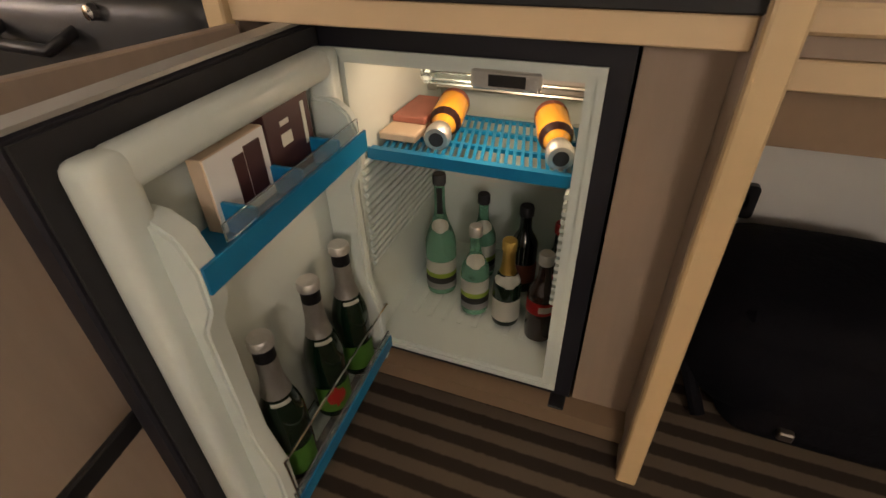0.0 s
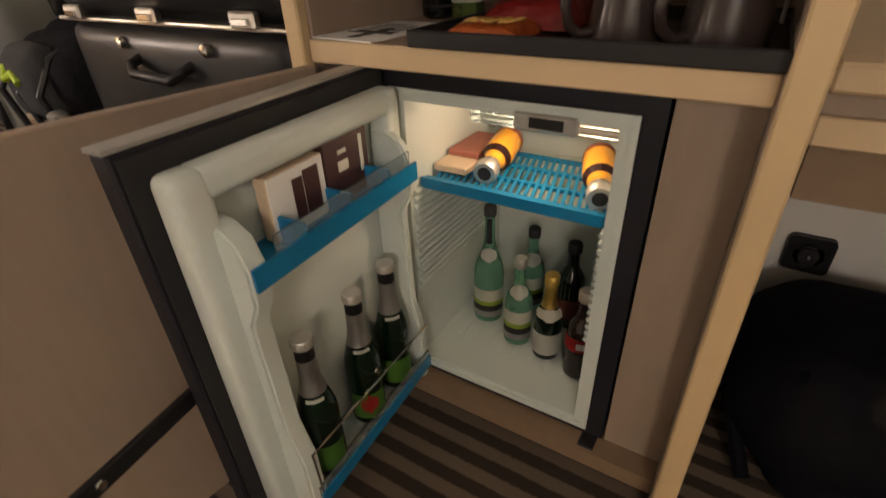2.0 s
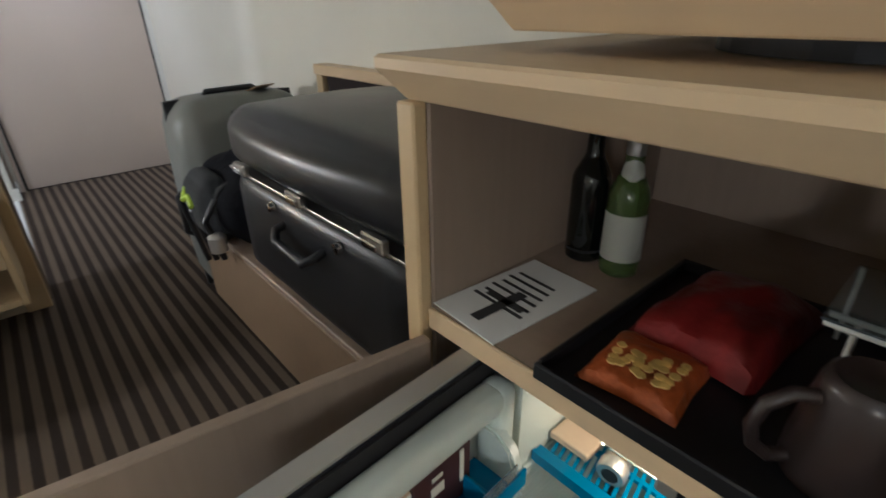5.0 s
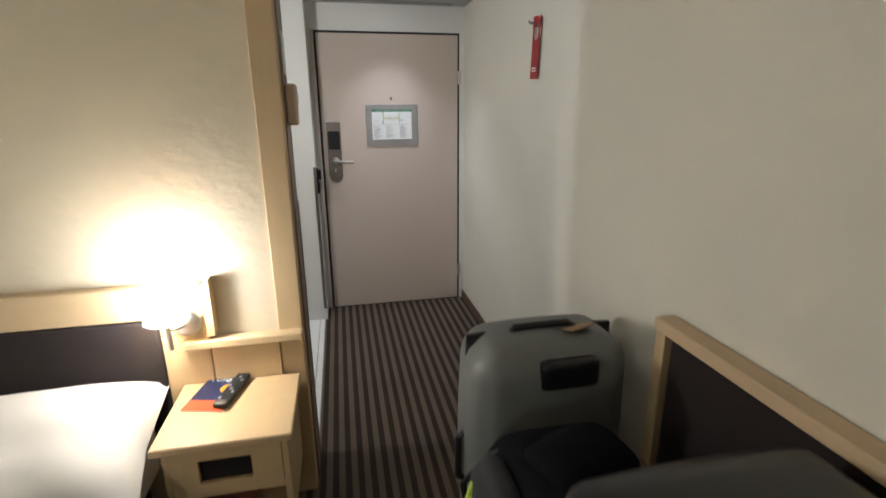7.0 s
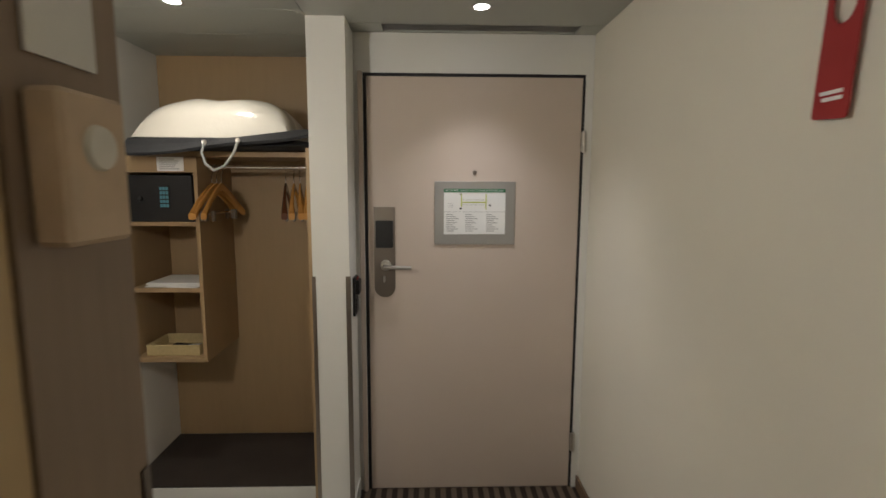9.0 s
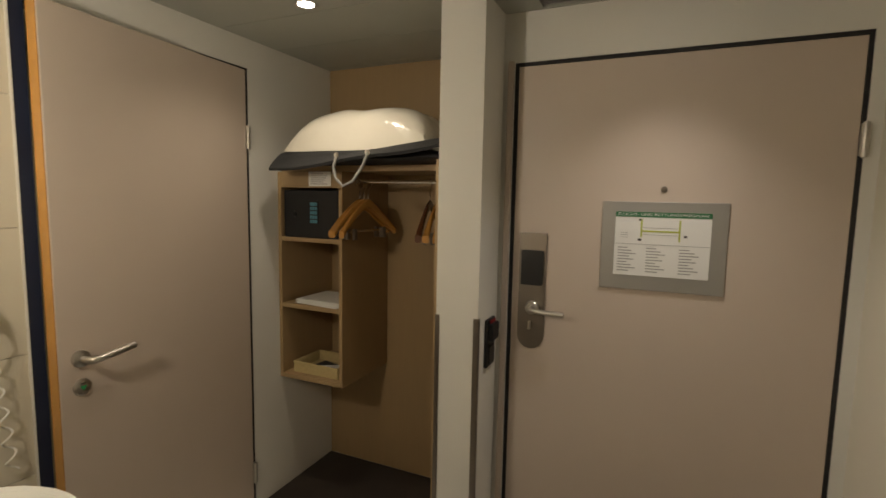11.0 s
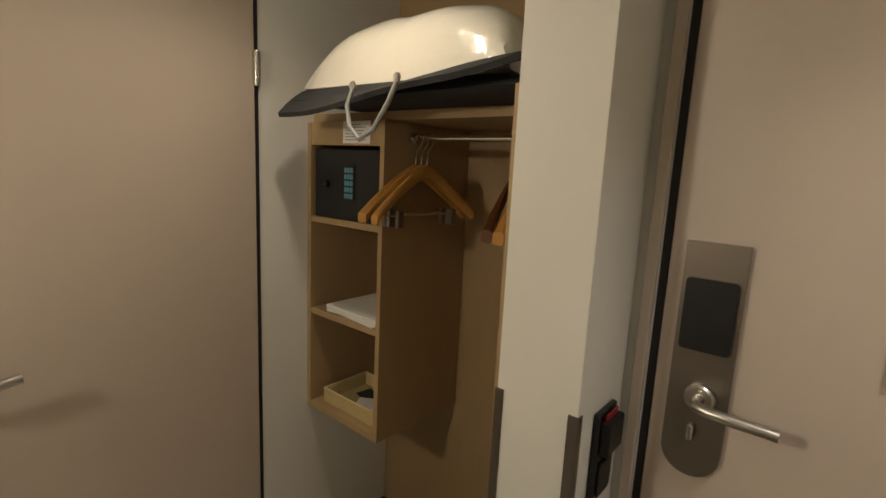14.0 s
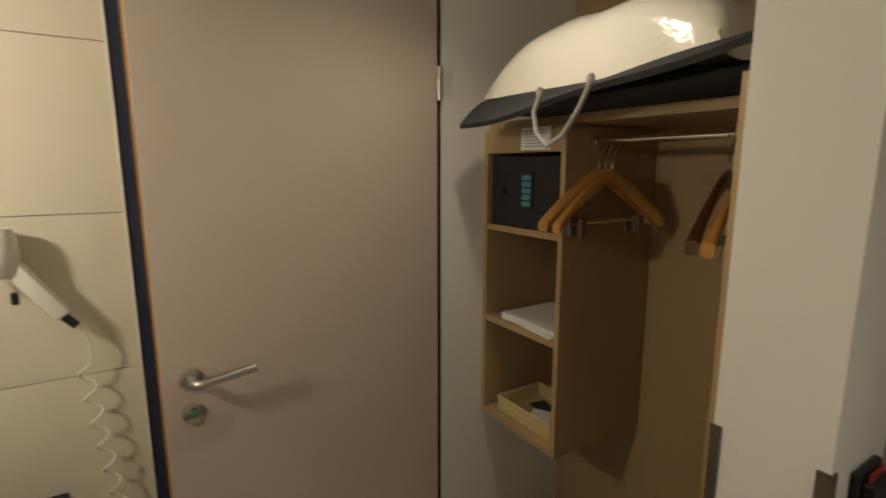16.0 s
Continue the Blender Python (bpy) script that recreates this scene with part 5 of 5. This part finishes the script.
b1 = thing("chocolate_box", tuple(DM @ Vector((0.262, 0.040, 0.485))), "white chocolate box with brown bear-like picture shapes", "snack", turn=183.5)
part("box", solid((-0.05, -0.010, 0, 0.05, 0.010, 0.085), bevel=0.001), BEIGE_BOX, b1)
part("front", solid((-0.049, 0.0101, 0.001, 0.049, 0.011, 0.084)), PAPER, b1, "white front")
part("picture", solid((-0.038, 0.0111, 0.015, -0.010, 0.012, 0.075), (-0.008, 0.0111, 0.015, 0.010, 0.012, 0.070), bevel=0.0), CHOC, b1, "brown printed shapes")
b2 = thing("chocolate_box", tuple(DM @ Vector((0.160, 0.040, 0.485))), "dark brown chocolate box in the fridge door", "snack", turn=183.5)
part("box", solid((-0.048, -0.010, 0, 0.048, 0.010, 0.095), bevel=0.001), CHOC, b2)
part("print", solid((-0.035, 0.0101, 0.03, -0.028, 0.011, 0.085), (0.0, 0.0101, 0.045, 0.022, 0.011, 0.060), (0.002, 0.0101, 0.07, 0.02, 0.011, 0.076)), LABEL, b2, "lettering as pale bars")

# ---- on the cabinet shelf ----
SZ = 0.746
lf = thing("price_list", (-0.553, -4.030, SZ), "white card with dark print lying on the shelf", "card", turn=-4)
part("sheet", solid((-0.105, -0.062, 0, 0.105, 0.062, 0.002)), PAPER, lf)
for i in range(6):
    part("line", solid((-0.04 + 0.018 * i, -0.045 + 0.004 * i, 0.0021, -0.034 + 0.018 * i, 0.05 - 0.004 * (i % 2), 0.0026)), INK, lf)
part("drawing", solid((-0.085, -0.012, 0.0021, 0.01, 0.006, 0.0027), (-0.03, -0.035, 0.0021, -0.018, 0.035, 0.0027)), INK, lf, "dark corkscrew drawing")
bottle("wine_bottle", (-0.372, -4.020, SZ), "small dark red wine bottle on the shelf", 0.235, 0.031, 0.0135, 0.135, DARK_GLASS, BLACK, [(0.02, 0.025, INK, "label", 120)], turn=30)
bottle("white_wine_bottle", (-0.378, -4.088, SZ), "small green white wine bottle with pale label", 0.235, 0.030, 0.013, 0.125, WINE_GREEN, SILVER_FOIL, [(0.03, 0.105, LABEL, "label", 160), (0.155, 0.185, LABEL, "oval_label", 150), (0.19, 0.212, SILVER_FOIL, "neck_foil", 360)], turn=30)
tray = thing("serving_tray", (-0.476, -4.377, SZ), "black serving tray on the shelf", "tray")
part("bottom", solid((-0.19, -0.215, 0, 0.17, 0.215, 0.005)), BLACK, tray)
for b in ((-0.197, -0.222, 0, -0.190, 0.222, 0.022), (0.17, -0.222, 0, 0.177, 0.222, 0.022), (-0.19, -0.222, 0, 0.17, -0.215, 0.022), (-0.19, 0.215, 0, 0.17, 0.222, 0.022)):
    part("rim", solid(b, bevel=0.002), BLACK, tray)
packet = thing("snack_packet", (-0.582, -4.242, SZ + 0.0055), "orange peanut packet with glossy foil on the tray", "snack", turn=4)
part("pouch", cushion(0.112, 0.112, 0.022, 0.4, 0.005, 4, 18, 0.1), SNACK, packet, "", True)
for i in range(26):
    part("peanut_print", moved(lathe([(0.0, 0.0), (0.0065, 0.0), (0.006, 0.0012), (0.0, 0.0016)], 8), pose(-0.028 + 0.0105 * (i // 6) + 0.003 * math.sin(i * 5), -0.033 + 0.0125 * (i % 6) + 0.003 * math.cos(i * 3), 0.0222)), PEANUT, packet)
single("crisp_bag", cushion(0.15, 0.22, 0.05, 0.45, 0.012, 9, 20, 0.08), RED_FOIL, "glossy red crisp bag on the tray", "snack", (-0.425, -4.270, SZ + 0.0055), (0, 0, 86), True)


def mug(place, turn):
    ob = thing("mug", place, "brown glazed ceramic mug standing upside down on the tray", "mug", "mugs on the tray", turn)
    part("body", lathe([(0.0, 0.098), (0.032, 0.098), (0.042, 0.03), (0.0425, 0.0), (0.0455, 0.0), (0.046, 0.006), (0.045, 0.03), (0.041, 0.065), (0.0365, 0.095), (0.034, 0.103), (0.030, 0.106), (0.027, 0.104), (0.0, 0.104)], 28), MUG, ob, "", True)
    part("handle", tube([(-0.038, 0, 0.084), (-0.056, 0, 0.084), (-0.074, 0, 0.070), (-0.080, 0, 0.046), (-0.074, 0, 0.024), (-0.060, 0, 0.013), (-0.043, 0, 0.016)], 0.0065, 10), MUG, ob, "", True)
    return ob


m1 = mug((-0.578, -4.420, SZ + 0.0055), -52)
copy_thing(m1, pose(-0.585, -4.528, SZ + 0.0055, 0, 0, -52))
rack = thing("glass_rack", (-0.43, -4.475, SZ + 0.0055), "white wire rack holding upturned glasses", "rack")
for x in (-0.065, -0.045):
    part("wire", tube([(x, -0.085, 0.0), (x, -0.085, 0.092), (x, -0.11, 0.0945), (x, 0.11, 0.0945), (x, 0.085, 0.092), (x, 0.085, 0.0)], 0.003, 8), WHITE_PLASTIC, rack, "", True)
part("shelf_plate", solid((-0.068, -0.113, 0.0980, 0.09, 0.113, 0.1005)), CLEAR, rack)
for b in (-0.108, 0.108):
    part("leg", tube([(0.085, b, 0), (0.085, b, 0.0975)], 0.003, 8), WHITE_PLASTIC, rack)
tumbler = [(0.031, 0.0), (0.0298, 0.0), (0.0265, 0.056), (0.0, 0.058), (0.0, 0.067), (0.0265, 0.068), (0.0285, 0.065), (0.031, 0.0)]
for y, x in ((-4.42, -0.37), (-4.435, -0.455)):
    single("tumbler", lathe(tumbler, 24), GLASS, "clear tumbler standing upside down on the rack", "glass", (x, y, SZ + 0.1065), smooth=True, group="upturned glasses")
wine = [(0.0290, 0.0), (0.0280, 0.0), (0.0345, 0.022), (0.028, 0.043), (0.006, 0.052), (0.0, 0.053), (0.0, 0.133), (0.027, 0.132), (0.027, 0.130), (0.006, 0.126), (0.0034, 0.118), (0.0034, 0.066), (0.007, 0.056), (0.0295, 0.045), (0.0360, 0.022), (0.0290, 0.0)]
for y, x in ((-4.53, -0.375), (-4.535, -0.455)):
    single("wine_glass", lathe(wine, 28), GLASS, "clear stemmed wine glass standing upside down", "glass", (x, y, SZ + 0.1065), smooth=True, group="upturned glasses")

# ---- writing desk beside the cabinet ----
desk = thing("writing_desk", (-0.31, -5.25, 0), "maple writing desk with shallow drawer beside the cabinet", "desk")
part("top", solid((-0.33, -0.6, 0.725, 0.305, 0.615, 0.755), bevel=0.004), WOOD_Y, desk)
part("drawer_front", solid((-0.318, -0.58, 0.668, -0.300, 0.614, 0.700), bevel=0.002), WOOD_Y, desk)
part("upper_rail", solid((-0.310, -0.58, 0.701, -0.292, 0.614, 0.724)), CAB_WOOD, desk)
part("drawer_box", solid((-0.299, -0.57, 0.60, 0.29, 0.610, 0.700)), PLYWOOD, desk)
part("end_panel", solid((-0.32, -0.60, 0, 0.30, -0.582, 0.724)), WOOD, desk)
sk = thing("socket", (-0.001, -4.775, 0.235), "black square power socket on the white wall", "socket")
part("plate", moved(extrude(rounded(0.092, 0.088, 0.012), -0.022, "x"), Matrix()), BLACK, sk)
part("insert", lathe([(0.0, -0.010), (0.019, -0.010), (0.021, 0.0), (0.03, 0.0)], 24, "x", (-0.023, 0, 0)), GASKET, sk, "", True)
part("pin", lathe([(0, -0.003), (0.004, -0.002), (0.004, 0)], 10, "x", (-0.034, 0, 0)), STEEL, sk)
# lighter paint for the lit wall only; its top edge stands for the desk's shadow
setting("wall_white_panel", solid((-0.004, -5.85, 0.0, 0.0, -4.632, 0.42)), WHITE_WALL, "white wall field under the desk, ending at the desk's shadow line")
bp = thing("backpack", (-0.30, -4.93, 0), "large black nylon backpack under the desk", "bag")
part("body", shell(0.46, 0.50, 0.25, 0.12, 0.02, 16), NYLON, bp, "", True)
part("front_pocket", moved(shell(0.10, 0.34, 0.15, 0.05, 0.01, 10), Matrix.Translation((-0.19, 0.0, 0.0))), NYLON, bp, "", True)
part("strap", tube([(-0.12, 0.10, 0.20), (-0.16, 0.16, 0.235), (-0.10, 0.21, 0.19), (-0.16, 0.235, 0.09), (-0.22, 0.20, 0.02)], 0.014, 8), NYLON, bp, "", True)
part("buckle", solid((-0.262, 0.06, 0.055, -0.245, 0.085, 0.075), bevel=0.003), DARK_STEEL, bp)
